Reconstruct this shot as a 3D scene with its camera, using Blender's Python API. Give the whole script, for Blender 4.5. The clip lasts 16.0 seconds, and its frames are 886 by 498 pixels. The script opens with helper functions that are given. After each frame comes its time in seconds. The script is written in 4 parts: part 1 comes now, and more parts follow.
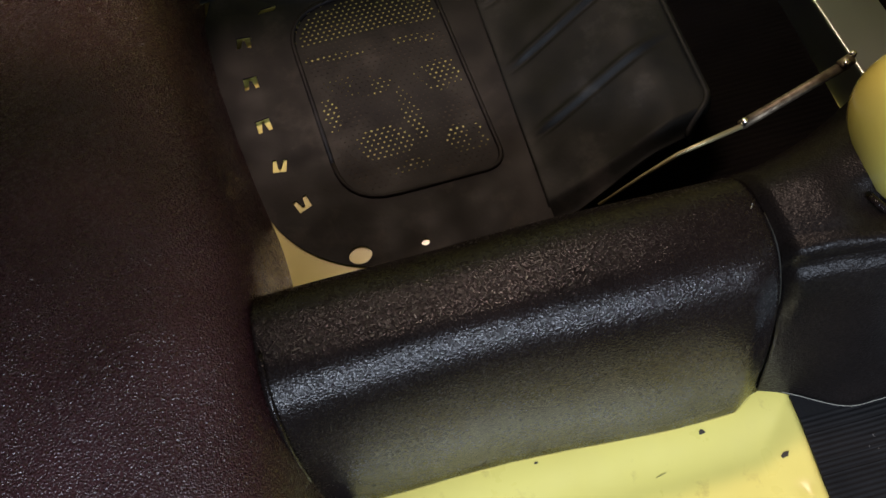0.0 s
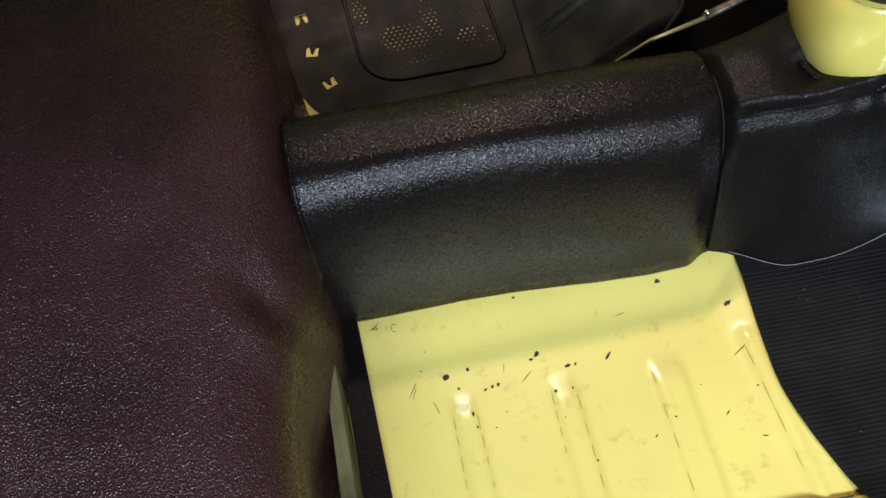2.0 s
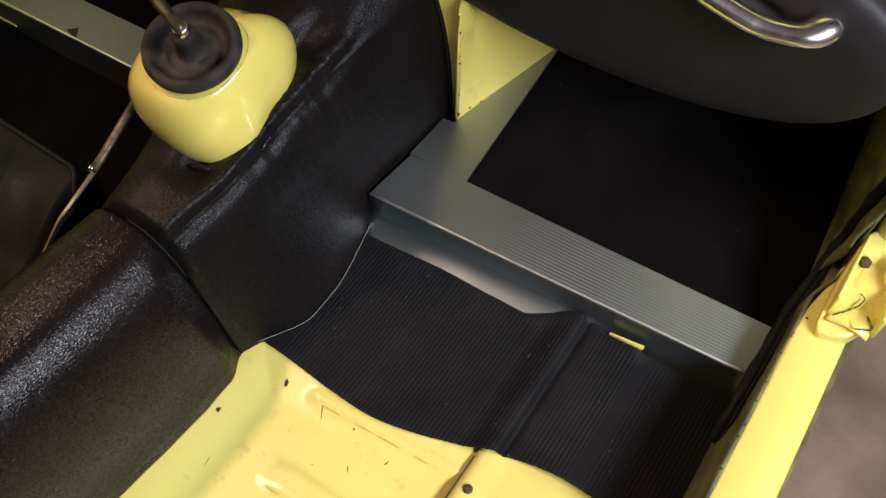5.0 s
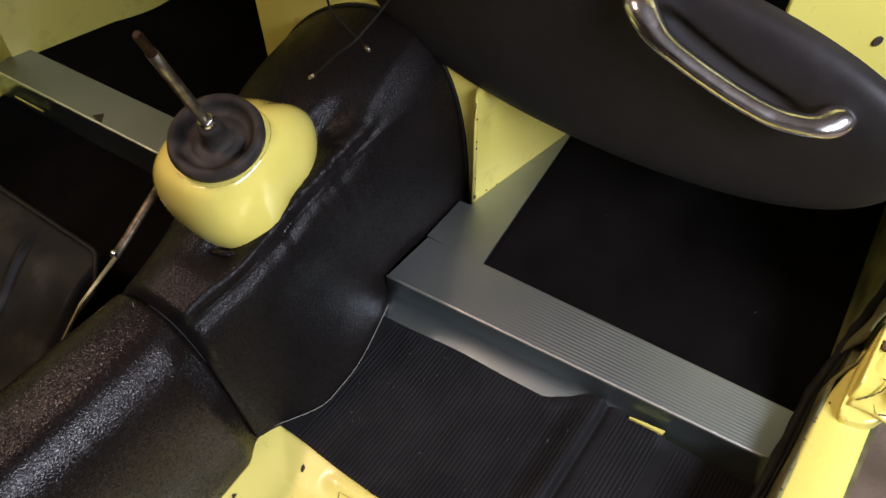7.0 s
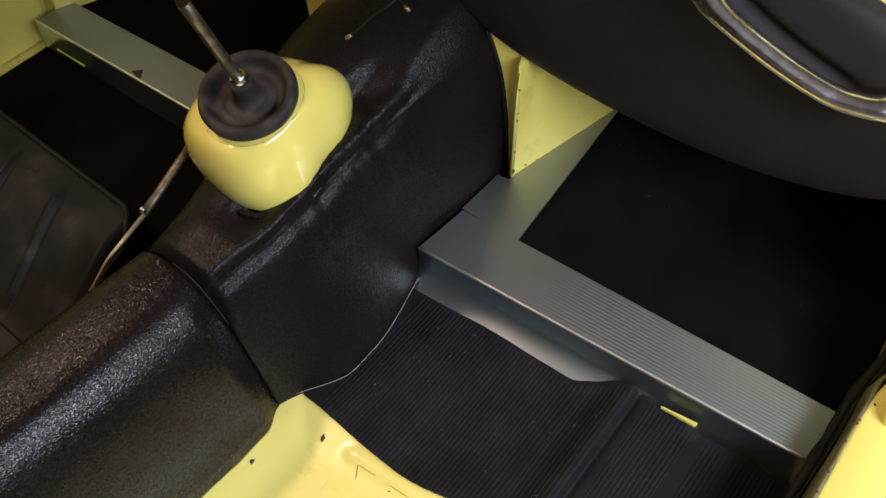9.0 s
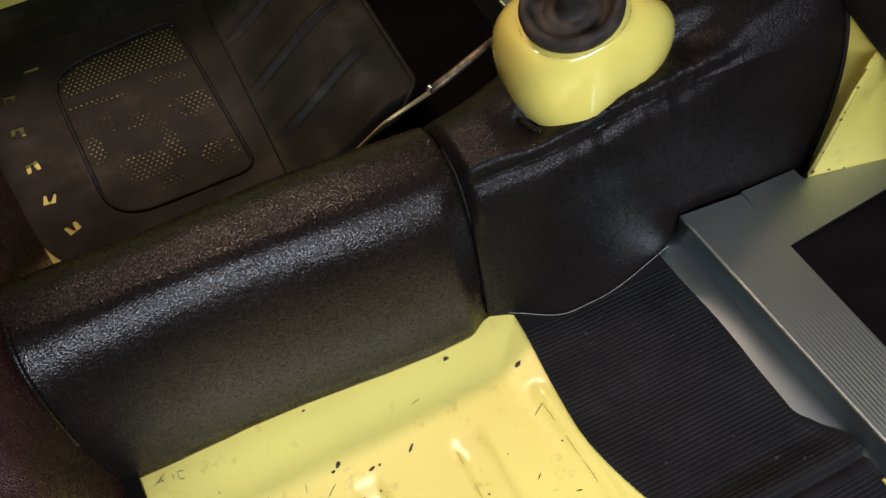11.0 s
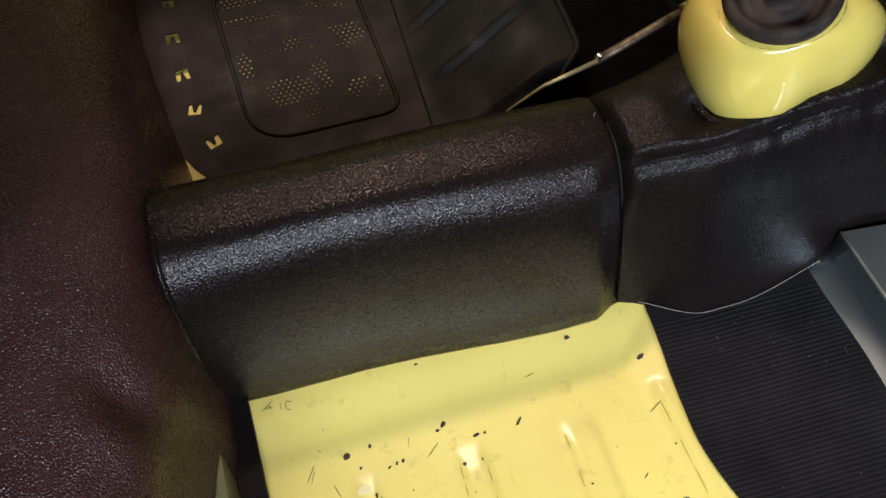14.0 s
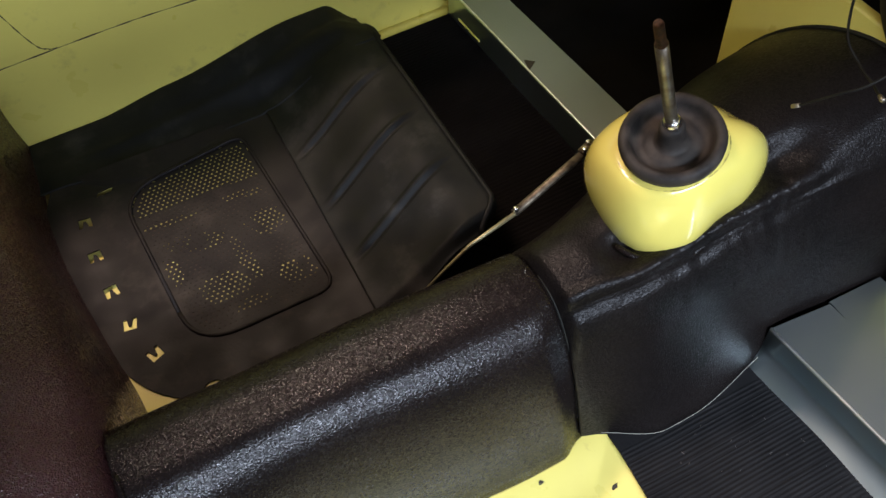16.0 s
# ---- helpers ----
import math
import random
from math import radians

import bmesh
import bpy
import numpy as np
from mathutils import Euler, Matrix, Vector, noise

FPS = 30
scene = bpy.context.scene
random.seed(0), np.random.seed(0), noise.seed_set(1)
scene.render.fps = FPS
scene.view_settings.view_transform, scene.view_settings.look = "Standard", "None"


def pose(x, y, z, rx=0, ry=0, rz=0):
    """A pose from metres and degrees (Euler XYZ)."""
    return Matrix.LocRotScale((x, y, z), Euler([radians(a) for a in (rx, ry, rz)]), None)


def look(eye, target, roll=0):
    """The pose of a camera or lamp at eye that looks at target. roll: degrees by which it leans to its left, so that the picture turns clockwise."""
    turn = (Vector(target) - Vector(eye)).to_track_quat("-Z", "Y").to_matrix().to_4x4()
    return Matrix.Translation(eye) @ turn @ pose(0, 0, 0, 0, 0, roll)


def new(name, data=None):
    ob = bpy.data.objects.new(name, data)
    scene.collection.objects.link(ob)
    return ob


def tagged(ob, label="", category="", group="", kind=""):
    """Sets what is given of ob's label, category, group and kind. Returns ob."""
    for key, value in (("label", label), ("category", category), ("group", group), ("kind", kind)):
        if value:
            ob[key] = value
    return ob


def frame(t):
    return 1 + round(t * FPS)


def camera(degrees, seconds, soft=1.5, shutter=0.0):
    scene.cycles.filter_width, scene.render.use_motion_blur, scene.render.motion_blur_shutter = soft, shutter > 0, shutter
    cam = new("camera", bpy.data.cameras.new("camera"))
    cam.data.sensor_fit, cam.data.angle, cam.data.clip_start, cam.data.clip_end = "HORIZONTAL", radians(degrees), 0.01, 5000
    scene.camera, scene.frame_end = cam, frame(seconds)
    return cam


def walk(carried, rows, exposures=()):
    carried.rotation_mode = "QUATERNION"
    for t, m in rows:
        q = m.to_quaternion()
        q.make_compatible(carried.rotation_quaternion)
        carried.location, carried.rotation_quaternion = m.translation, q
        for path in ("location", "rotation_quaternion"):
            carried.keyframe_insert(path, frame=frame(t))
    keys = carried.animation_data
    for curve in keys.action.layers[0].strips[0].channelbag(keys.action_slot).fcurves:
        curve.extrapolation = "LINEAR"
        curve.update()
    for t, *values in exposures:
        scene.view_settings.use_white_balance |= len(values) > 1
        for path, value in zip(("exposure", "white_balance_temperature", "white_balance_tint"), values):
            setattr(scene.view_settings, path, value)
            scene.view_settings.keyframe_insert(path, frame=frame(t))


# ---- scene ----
cam = camera(55.2, 16.0)
PATH = [
    (0, (-0.293, -0.162, 0.853), (-0.223, 0.699, -0.95), -10.9),
    (0.5, (-0.328, -0.271, 0.875), (-0.273, 0.636, -0.907), -9.6),
    (1, (-0.339, -0.321, 0.892), (-0.302, 0.616, -0.875), -9.6),
    (1.5, (-0.335, -0.369, 0.906), (-0.316, 0.574, -0.857), -10.1),
    (2, (-0.317, -0.395, 0.9), (-0.279, 0.527, -0.874), -9.1),
    (2.5, (-0.259, -0.368, 0.878), (-0.172, 0.509, -0.917), -8.2),
    (3, (-0.207, -0.363, 0.88), (0.099, 0.471, -0.912), -5.6),
    (3.5, (-0.24, -0.395, 0.891), (0.325, 0.4, -0.855), -3.2),
    (4, (-0.227, -0.418, 0.906), (0.507, 0.282, -0.818), -1.6),
    (4.5, (-0.212, -0.431, 0.905), (0.624, 0.182, -0.805), 0.1),
    (5, (-0.219, -0.437, 0.911), (0.666, 0.168, -0.777), 0.1),
    (7.5, (-0.211, -0.424, 0.924), (0.775, 0.286, -0.664), -1.1),
    (8, (-0.207, -0.426, 0.918), (0.772, 0.254, -0.688), -0.7),
    (10.5, (-0.19, -0.412, 0.874), (0.334, 0.559, -0.794), -5.2),
    (11, (-0.204, -0.396, 0.873), (0.186, 0.587, -0.824), -5.0),
    (11.5, (-0.219, -0.384, 0.867), (0.083, 0.586, -0.856), -4.7),
    (12, (-0.238, -0.378, 0.856), (-0.005, 0.574, -0.888), -4.5),
    (12.5, (-0.249, -0.365, 0.854), (-0.064, 0.581, -0.898), -4.5),
    (13, (-0.256, -0.361, 0.856), (-0.091, 0.587, -0.897), -4.8),
    (13.5, (-0.253, -0.356, 0.858), (-0.085, 0.595, -0.894), -5.0),
    (14, (-0.254, -0.349, 0.859), (-0.073, 0.609, -0.887), -4.9),
    (14.5, (-0.254, -0.335, 0.869), (-0.051, 0.667, -0.851), -5.2),
    (15, (-0.257, -0.317, 0.891), (-0.025, 0.758, -0.78), -5.5),
    (15.5, (-0.262, -0.307, 0.908), (0.033, 0.805, -0.728), -6.1),
    (16, (-0.256, -0.3, 0.917), (0.172, 0.788, -0.706), -6.8),
]
TINTS = [(0.0, 0.0, 6250, 23), (1.5, 0.11, 6150, 20), (2.0, 0.05, 6200, 20), (2.5, -0.12, 6300, 17), (3.0, 0.02, 6350, 20), (3.5, 0.05, 6550, 26), (5.0, 0.06, 6850, 31), (8.0, 0.06, 6650, 30), (10.5, -0.05, 6750, 26), (11.0, -0.02, 6750, 26), (11.5, 0.0, 6750, 32), (12.5, 0.02, 6750, 34), (13.5, -0.01, 6700, 30), (14.0, 0.0, 6600, 28), (15.0, 0.03, 6450, 24), (15.5, 0.16, 6300, 23), (16.0, 0.44, 6150, 23)]
walk(cam, [(t, look(eye, target, roll)) for t, eye, target, roll in PATH], TINTS)

# ---- world and light ----
world = bpy.data.worlds.new("world")
scene.world = world
world.use_nodes = True
world.node_tree.nodes["Background"].inputs[0].default_value = (0.9, 0.85, 0.8, 1)
world.node_tree.nodes["Background"].inputs[1].default_value = 0.009


def area(name, eye, target, sx, sy, watts, color):
    d = bpy.data.lights.new(name, "AREA")
    d.shape, d.size, d.size_y, d.energy, d.color = "RECTANGLE", sx, sy, watts, color
    ob = new(name, d)
    ob.matrix_world = look(eye, target)
    return ob


# the garage's two ceiling tubes: a cool one outside the open door, a warm one over the far side
area("near_tube_light", (-0.35, -2.6, 2.35), (-0.1, 0, 0.2), 2.8, 0.72, 196, (0.765, 0.92, 1.0))
area("far_tube_light", (-0.42, 1.4, 2.6), (-0.1, 0.1, 0.0), 1.1, 0.14, 51, (1.0, 0.77, 0.56))

# ---- materials ----


def material(name, color, rough=0.5, metal=0.0, spec=0.5, coat=0.0):
    m = bpy.data.materials.new(name)
    m.use_nodes = True
    b = m.node_tree.nodes["Principled BSDF"]
    b.inputs["Base Color"].default_value = (*color, 1)
    b.inputs["Roughness"].default_value = rough
    b.inputs["Metallic"].default_value = metal
    b.inputs["Specular IOR Level"].default_value = spec
    b.inputs["Coat Weight"].default_value = coat
    b.inputs["Coat Roughness"].default_value = 0.12
    return m


def nd(m, kind, **values):
    n = m.node_tree.nodes.new(kind)
    for k, v in values.items():
        n.inputs[k.replace("_", " ")].default_value = v
    return n


def link(m, a, b):
    m.node_tree.links.new(a, b)


def bsdf(m):
    return m.node_tree.nodes["Principled BSDF"]


def coords(m):
    return m.node_tree.nodes.new("ShaderNodeTexCoord").outputs["Object"]


def mottle(m, c1, c2, scale, lo=0.35, hi=0.65, detail=6.0):
    """Two base colours mixed by noise."""
    n = nd(m, "ShaderNodeTexNoise", Scale=scale, Detail=detail)
    link(m, coords(m), n.inputs["Vector"])
    r = m.node_tree.nodes.new("ShaderNodeValToRGB")
    r.color_ramp.elements[0].position, r.color_ramp.elements[1].position = lo, hi
    r.color_ramp.elements[0].color, r.color_ramp.elements[1].color = (*c1, 1), (*c2, 1)
    link(m, n.outputs["Fac"], r.inputs["Fac"])
    link(m, r.outputs["Color"], bsdf(m).inputs["Base Color"])
    return r


def rough_noise(m, scale, lo, hi):
    n = nd(m, "ShaderNodeTexNoise", Scale=scale, Detail=5.0)
    link(m, coords(m), n.inputs["Vector"])
    r = nd(m, "ShaderNodeMapRange", To_Min=lo, To_Max=hi)
    r.inputs["From Min"].default_value, r.inputs["From Max"].default_value = 0.3, 0.7
    link(m, n.outputs["Fac"], r.inputs["Value"])
    link(m, r.outputs["Result"], bsdf(m).inputs["Roughness"])


def bump(m, source, distance, strength=1.0, below=None):
    b = nd(m, "ShaderNodeBump", Strength=strength, Distance=distance)
    link(m, source, b.inputs["Height"])
    if below:
        link(m, below.outputs["Normal"], b.inputs["Normal"])
    link(m, b.outputs["Normal"], bsdf(m).inputs["Normal"])
    return b


def noise_bump(m, scale, distance, detail=3.0, strength=1.0, below=None):
    n = nd(m, "ShaderNodeTexNoise", Scale=scale, Detail=detail)
    link(m, coords(m), n.inputs["Vector"])
    return bump(m, n.outputs["Fac"], distance, strength, below)


def vinyl(name, c1, c2, lo=0.34, hi=0.5, grain=320.0, depth=0.0007, top=0.5):
    """Pebble-grained vinyl: each pebble has its own tilt, height and polish."""
    m = material(name, c1, 0.4, spec=0.34)
    mottle(m, c1, c2, 9)
    c = coords(m)
    warp = nd(m, "ShaderNodeTexNoise", Scale=70.0, Detail=2.0)
    mix = m.node_tree.nodes.new("ShaderNodeMix")
    mix.data_type = "VECTOR"
    mix.inputs["Factor"].default_value = 0.004
    link(m, c, warp.inputs["Vector"])
    link(m, c, mix.inputs[4])
    link(m, warp.outputs["Color"], mix.inputs[5])
    v = nd(m, "ShaderNodeTexVoronoi", Scale=grain)
    link(m, mix.outputs[1], v.inputs["Vector"])
    sep = m.node_tree.nodes.new("ShaderNodeSeparateColor")
    link(m, v.outputs["Color"], sep.inputs["Color"])
    worn = nd(m, "ShaderNodeTexNoise", Scale=16.0, Detail=4.0)
    link(m, c, worn.inputs["Vector"])
    add = m.node_tree.nodes.new("ShaderNodeMath")
    add.operation = "MULTIPLY_ADD"
    add.inputs[1].default_value = 0.6
    link(m, sep.outputs["Red"], add.inputs[0])
    link(m, worn.outputs["Fac"], add.inputs[2])
    r = nd(m, "ShaderNodeMapRange", To_Min=lo, To_Max=hi)
    r.inputs["From Min"].default_value, r.inputs["From Max"].default_value = 0.35, 1.2
    link(m, add.outputs[0], r.inputs["Value"])
    link(m, r.outputs["Result"], bsdf(m).inputs["Roughness"])
    sp_map = nd(m, "ShaderNodeMapRange", To_Min=0.25 * top, To_Max=top)
    link(m, sep.outputs["Green"], sp_map.inputs["Value"])
    link(m, sp_map.outputs["Result"], bsdf(m).inputs["Specular IOR Level"])
    b = bump(m, v.outputs["Distance"], depth, 1.0)
    b = noise_bump(m, grain * 0.75, depth * 0.9, 1.5, 0.8, b)
    noise_bump(m, 22, 0.002, 2, 0.12, b)
    return m


VINYL = vinyl("black_grained_vinyl", (0.0056, 0.0041, 0.0038), (0.009, 0.0062, 0.0056), 0.17, 0.31, 580, 0.00033, 0.34)
VINYL_BENCH = vinyl("brown_black_grained_vinyl", (0.026, 0.0105, 0.0112), (0.040, 0.0160, 0.017), 0.18, 0.34, 560, 0.00115, 0.55)
VINYL_SMOOTH = vinyl("black_smooth_vinyl", (0.005, 0.0042, 0.0040), (0.0085, 0.0065, 0.006), 0.28, 0.44, 560, 0.00032, 0.19)


def paint(name, c1, c2, lo=0.25, hi=0.42):
    m = material(name, c1, 0.33, spec=0.5, coat=0.25)
    mottle(m, c1, c2, 6, 0.3, 0.7)
    rough_noise(m, 20, lo, hi)
    noise_bump(m, 25, 0.0008, 3, 0.4)
    return m


YELLOW = paint("yellow_body_paint", (0.76, 0.665, 0.15), (0.69, 0.6, 0.14))
YELLOW_GLOSS = paint("glossy_yellow_paint", (0.85, 0.735, 0.17), (0.82, 0.7, 0.16), 0.16, 0.24)
bsdf(YELLOW_GLOSS).inputs["Coat Weight"].default_value = 0.9
bsdf(YELLOW_GLOSS).inputs["Coat Roughness"].default_value = 0.14
YELLOW_WORN = paint("worn_yellow_floor_paint", (0.77, 0.665, 0.17), (0.69, 0.58, 0.15), 0.24, 0.42)
bsdf(YELLOW_WORN).inputs["Coat Weight"].default_value = 0.45
bsdf(YELLOW_WORN).inputs["Coat Roughness"].default_value = 0.18
def dirt(m, color, scale, lo, hi):
    """Brownish stains over a base colour that is already mixed."""
    b = bsdf(m)
    old = b.inputs["Base Color"].links[0].from_socket
    n = nd(m, "ShaderNodeTexNoise", Scale=scale, Detail=8.0, Roughness=0.65)
    link(m, coords(m), n.inputs["Vector"])
    r = nd(m, "ShaderNodeMapRange", To_Min=0.0, To_Max=0.75)
    r.inputs["From Min"].default_value, r.inputs["From Max"].default_value = lo, hi
    link(m, n.outputs["Fac"], r.inputs["Value"])
    x = m.node_tree.nodes.new("ShaderNodeMix")
    x.data_type = "RGBA"
    link(m, r.outputs["Result"], x.inputs["Factor"])
    link(m, old, x.inputs[6])
    x.inputs[7].default_value = (*color, 1)
    link(m, x.outputs[2], b.inputs["Base Color"])


dirt(YELLOW_WORN, (0.42, 0.30, 0.08), 34, 0.60, 0.78)
dirt(YELLOW, (0.40, 0.33, 0.09), 19, 0.58, 0.82)
# mottled olive, much darker than the yellow of the shell
OLIVE = material("mottled_dark_olive", (0.09, 0.085, 0.03), 0.6)
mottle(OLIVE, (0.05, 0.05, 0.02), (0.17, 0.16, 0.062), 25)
RUST = material("rusty_dark_steel", (0.06, 0.03, 0.015), 0.8)
mottle(RUST, (0.035, 0.022, 0.014), (0.11, 0.05, 0.02), 300)
CHIP = material("bare_dark_metal_chip", (0.03, 0.022, 0.012), 0.7)
GRAPHITE = material("grey_pencil_line", (0.12, 0.105, 0.04), 0.7)
SCRATCH = material("grey_scratch_in_paint", (0.22, 0.19, 0.05), 0.7)
RUB = material("brown_rubbed_edge", (0.5, 0.39, 0.09), 0.6)
PRIMER = material("pale_primer", (0.8, 0.73, 0.36), 0.5)

ALU = material("brushed_anodised_aluminium", (0.3, 0.32, 0.325), 0.38, 1.0)
mottle(ALU, (0.30, 0.33, 0.328), (0.355, 0.383, 0.378), 3)
rough_noise(ALU, 5, 0.44, 0.5)
noise_bump(ALU, 500, 0.0001, 2, 0.5)
ALU_PLAIN = material("plain_rolled_aluminium", (0.44, 0.48, 0.5), 0.4, 1.0)
mottle(ALU_PLAIN, (0.50, 0.60, 0.61), (0.57, 0.67, 0.68), 2)
rough_noise(ALU_PLAIN, 4, 0.3, 0.36)
# near-white metal, puts the highlight line of the step folds into the colour
EDGE_GLINT = material("pale_edge_highlight", (0.95, 0.95, 0.94), 0.42, 1.0)
CHROME = material("worn_chrome", (0.9, 0.89, 0.87), 0.15, 1.0)
rough_noise(CHROME, 70, 0.14, 0.26)
noise_bump(CHROME, 260, 0.0006, 3, 0.35)
STEEL = material("dull_steel", (0.38, 0.34, 0.28), 0.44, 1.0)
mottle(STEEL, (0.25, 0.21, 0.16), (0.48, 0.44, 0.36), 90)


def rubber(name, c1, c2, lo=0.5, hi=0.75, scale=18, bscale=260, depth=0.0003, spec=0.28):
    m = material(name, c1, 0.6, spec=spec)
    mottle(m, c1, c2, scale)
    rough_noise(m, 25, lo, hi)
    b = noise_bump(m, bscale, depth, 3, 0.6)
    noise_bump(m, 18, 0.003, 2, 0.4, b)
    return m


RUBBER = rubber("ribbed_black_rubber", (0.0048, 0.0046, 0.005), (0.0088, 0.0084, 0.0089), 0.6, 0.8, 18, 260, 0.0003, 0.16)
CARPET = rubber("matt_black_carpet", (0.0034, 0.0027, 0.0027), (0.006, 0.005, 0.005), 0.85, 1.0, 12, 900, 0.0012, 0.05)
PAD = rubber("dusty_brown_black_rubber", (0.006, 0.0048, 0.0048), (0.0115, 0.0088, 0.0086), 0.5, 0.72, 9, 260, 0.0003, 0.2)
# darker copy of the pad rubber: shade beyond the tunnel put into its colour
PAD_SHADED = rubber("dusty_shaded_pad_rubber", (0.003, 0.0034, 0.0032), (0.008, 0.0082, 0.0077), 0.5, 0.72, 11, 260, 0.0003, 0.2)
dirt(PAD_SHADED, (0.042, 0.039, 0.036), 11, 0.55, 0.74)
dirt(PAD, (0.045, 0.036, 0.03), 16, 0.55, 0.78)
BOOT = rubber("worn_gaiter_rubber", (0.012, 0.0105, 0.0095), (0.05, 0.041, 0.034), 0.55, 0.8, 42)
DASH = rubber("satin_black_dash_cover", (0.013, 0.0115, 0.0122), (0.019, 0.017, 0.0178), 0.5, 0.65, 5, 700, 0.0003)
dirt(DASH, (0.034, 0.032, 0.033), 17, 0.58, 0.8)
SEAL = rubber("black_door_seal_rubber", (0.004, 0.004, 0.0035), (0.011, 0.011, 0.008), 0.6, 0.8, 60)
CONCRETE = rubber("brown_concrete", (0.125, 0.085, 0.056), (0.235, 0.17, 0.118), 0.8, 0.95, 6, 120, 0.002)
WALLPAINT = rubber("plain_wall_paint", (0.13, 0.12, 0.11), (0.17, 0.155, 0.14), 0.8, 0.95, 3, 60, 0.001)
# plain brown for the added parts out of view
UNSEEN_BROWN = rubber("plain_brown_for_unseen_parts", (0.10, 0.075, 0.06), (0.13, 0.1, 0.08), 0.85, 0.95, 5, 600, 0.0004)
WORN_STEEL = material("worn_brown_steel", (0.15, 0.12, 0.085), 0.5, 0.85)
mottle(WORN_STEEL, (0.09, 0.07, 0.05), (0.24, 0.2, 0.14), 120)
rough_noise(WORN_STEEL, 90, 0.42, 0.62)
BRASSY = material("rubbed_yellow_steel", (0.3, 0.26, 0.14), 0.4, 0.6)
SCRAP = rubber("brown_black_underlay", (0.012, 0.009, 0.008), (0.06, 0.045, 0.032), 0.7, 0.9, 45)
PALE = material("pale_edge_thread", (0.30, 0.285, 0.235), 0.6)

# ---- builders ----


def part(name, bm, mat, parent=None, label="", smooth=True):
    """Link a bmesh as one mesh object, under a thing or part if one is given."""
    me = bpy.data.meshes.new(name)
    bmesh.ops.recalc_face_normals(bm, faces=bm.faces)
    bm.to_mesh(me)
    bm.free()
    me.materials.append(mat)
    for p in me.polygons:
        p.use_smooth = smooth
    ob = new(name, me)
    if parent is not None:
        ob.parent = parent
    if label:
        ob["label"] = label
    return ob


def root(name, label, category, group="", kind=""):
    return tagged(new(name), label, category, group, kind)


def grid(f, nu, nv, closed_u=False, closed_v=False, bm=None):
    """Quads over f(u, v), u and v from 0 to 1."""
    bm = bm or bmesh.new()
    ru = nu if closed_u else nu + 1
    rv = nv if closed_v else nv + 1
    vs = [[bm.verts.new(f(i / nu, j / nv)) for j in range(rv)] for i in range(ru)]
    for i in range(nu):
        for j in range(nv):
            a, b = (i + 1) % ru, (j + 1) % rv
            bm.faces.new((vs[i][j], vs[a][j], vs[a][b], vs[i][b]))
    return bm


def thicken(bm, d, out=(0, 0, 1)):
    """Give an open sheet, whose outer side faces out, a thickness d inwards."""
    bm.normal_update()
    out = Vector(out)
    if sum(f.normal.dot(out) * f.calc_area() for f in bm.faces) < 0:
        bmesh.ops.reverse_faces(bm, faces=bm.faces[:])
        bm.normal_update()
    top = bm.verts[:]
    faces = bm.faces[:]
    rim = [(e, e.link_faces[0]) for e in bm.edges if len(e.link_faces) == 1]
    low = {v: bm.verts.new(v.co - v.normal * d) for v in top}
    for f in faces:
        bm.faces.new([low[v] for v in reversed(f.verts)])
    for e, f in rim:
        vs = list(f.verts)
        a, b = e.verts
        if vs[(vs.index(a) + 1) % len(vs)] != b:
            a, b = b, a
        bm.faces.new((b, a, low[a], low[b]))
    return bm


def box(x0, x1, y0, y1, z0, z1, bevel=0.0, seg=2, bm=None):
    bm = bm or bmesh.new()
    r = bmesh.ops.create_cube(bm, size=1)
    for v in r["verts"]:
        v.co = ((x0 + x1) / 2 + v.co.x * (x1 - x0), (y0 + y1) / 2 + v.co.y * (y1 - y0), (z0 + z1) / 2 + v.co.z * (z1 - z0))
    if bevel:
        es = list({e for v in r["verts"] for e in v.link_edges})
        bmesh.ops.bevel(bm, geom=es, offset=bevel, segments=seg, profile=0.5, affect="EDGES")
    return bm


def slab(points, thick, bevel=0.0):
    """A plate over the polygon of points (its upper face), thick downwards."""
    bm = bmesh.new()
    top = [bm.verts.new(p) for p in points]
    low = [bm.verts.new((p[0], p[1], p[2] - thick)) for p in points]
    bm.faces.new(top)
    bm.faces.new(low[::-1])
    n = len(points)
    for i in range(n):
        bm.faces.new((top[i], low[i], low[(i + 1) % n], top[(i + 1) % n]))
    if bevel:
        bmesh.ops.bevel(bm, geom=[e for e in bm.edges], offset=bevel, segments=2, profile=0.5, affect="EDGES")
    return bm


def spline(pts, n):
    """A smooth curve through pts, n points a piece."""
    P = [Vector(p) for p in pts]
    P = [P[0] * 2 - P[1]] + P + [P[-1] * 2 - P[-2]]
    out = []
    for i in range(1, len(P) - 2):
        for k in range(n):
            t = k / n
            a, b, c, d = P[i - 1:i + 3]
            out.append(0.5 * (2 * b + (c - a) * t + (2 * a - 5 * b + 4 * c - d) * t * t + (3 * b - a - 3 * c + d) * t ** 3))
    return out + [P[-2]]


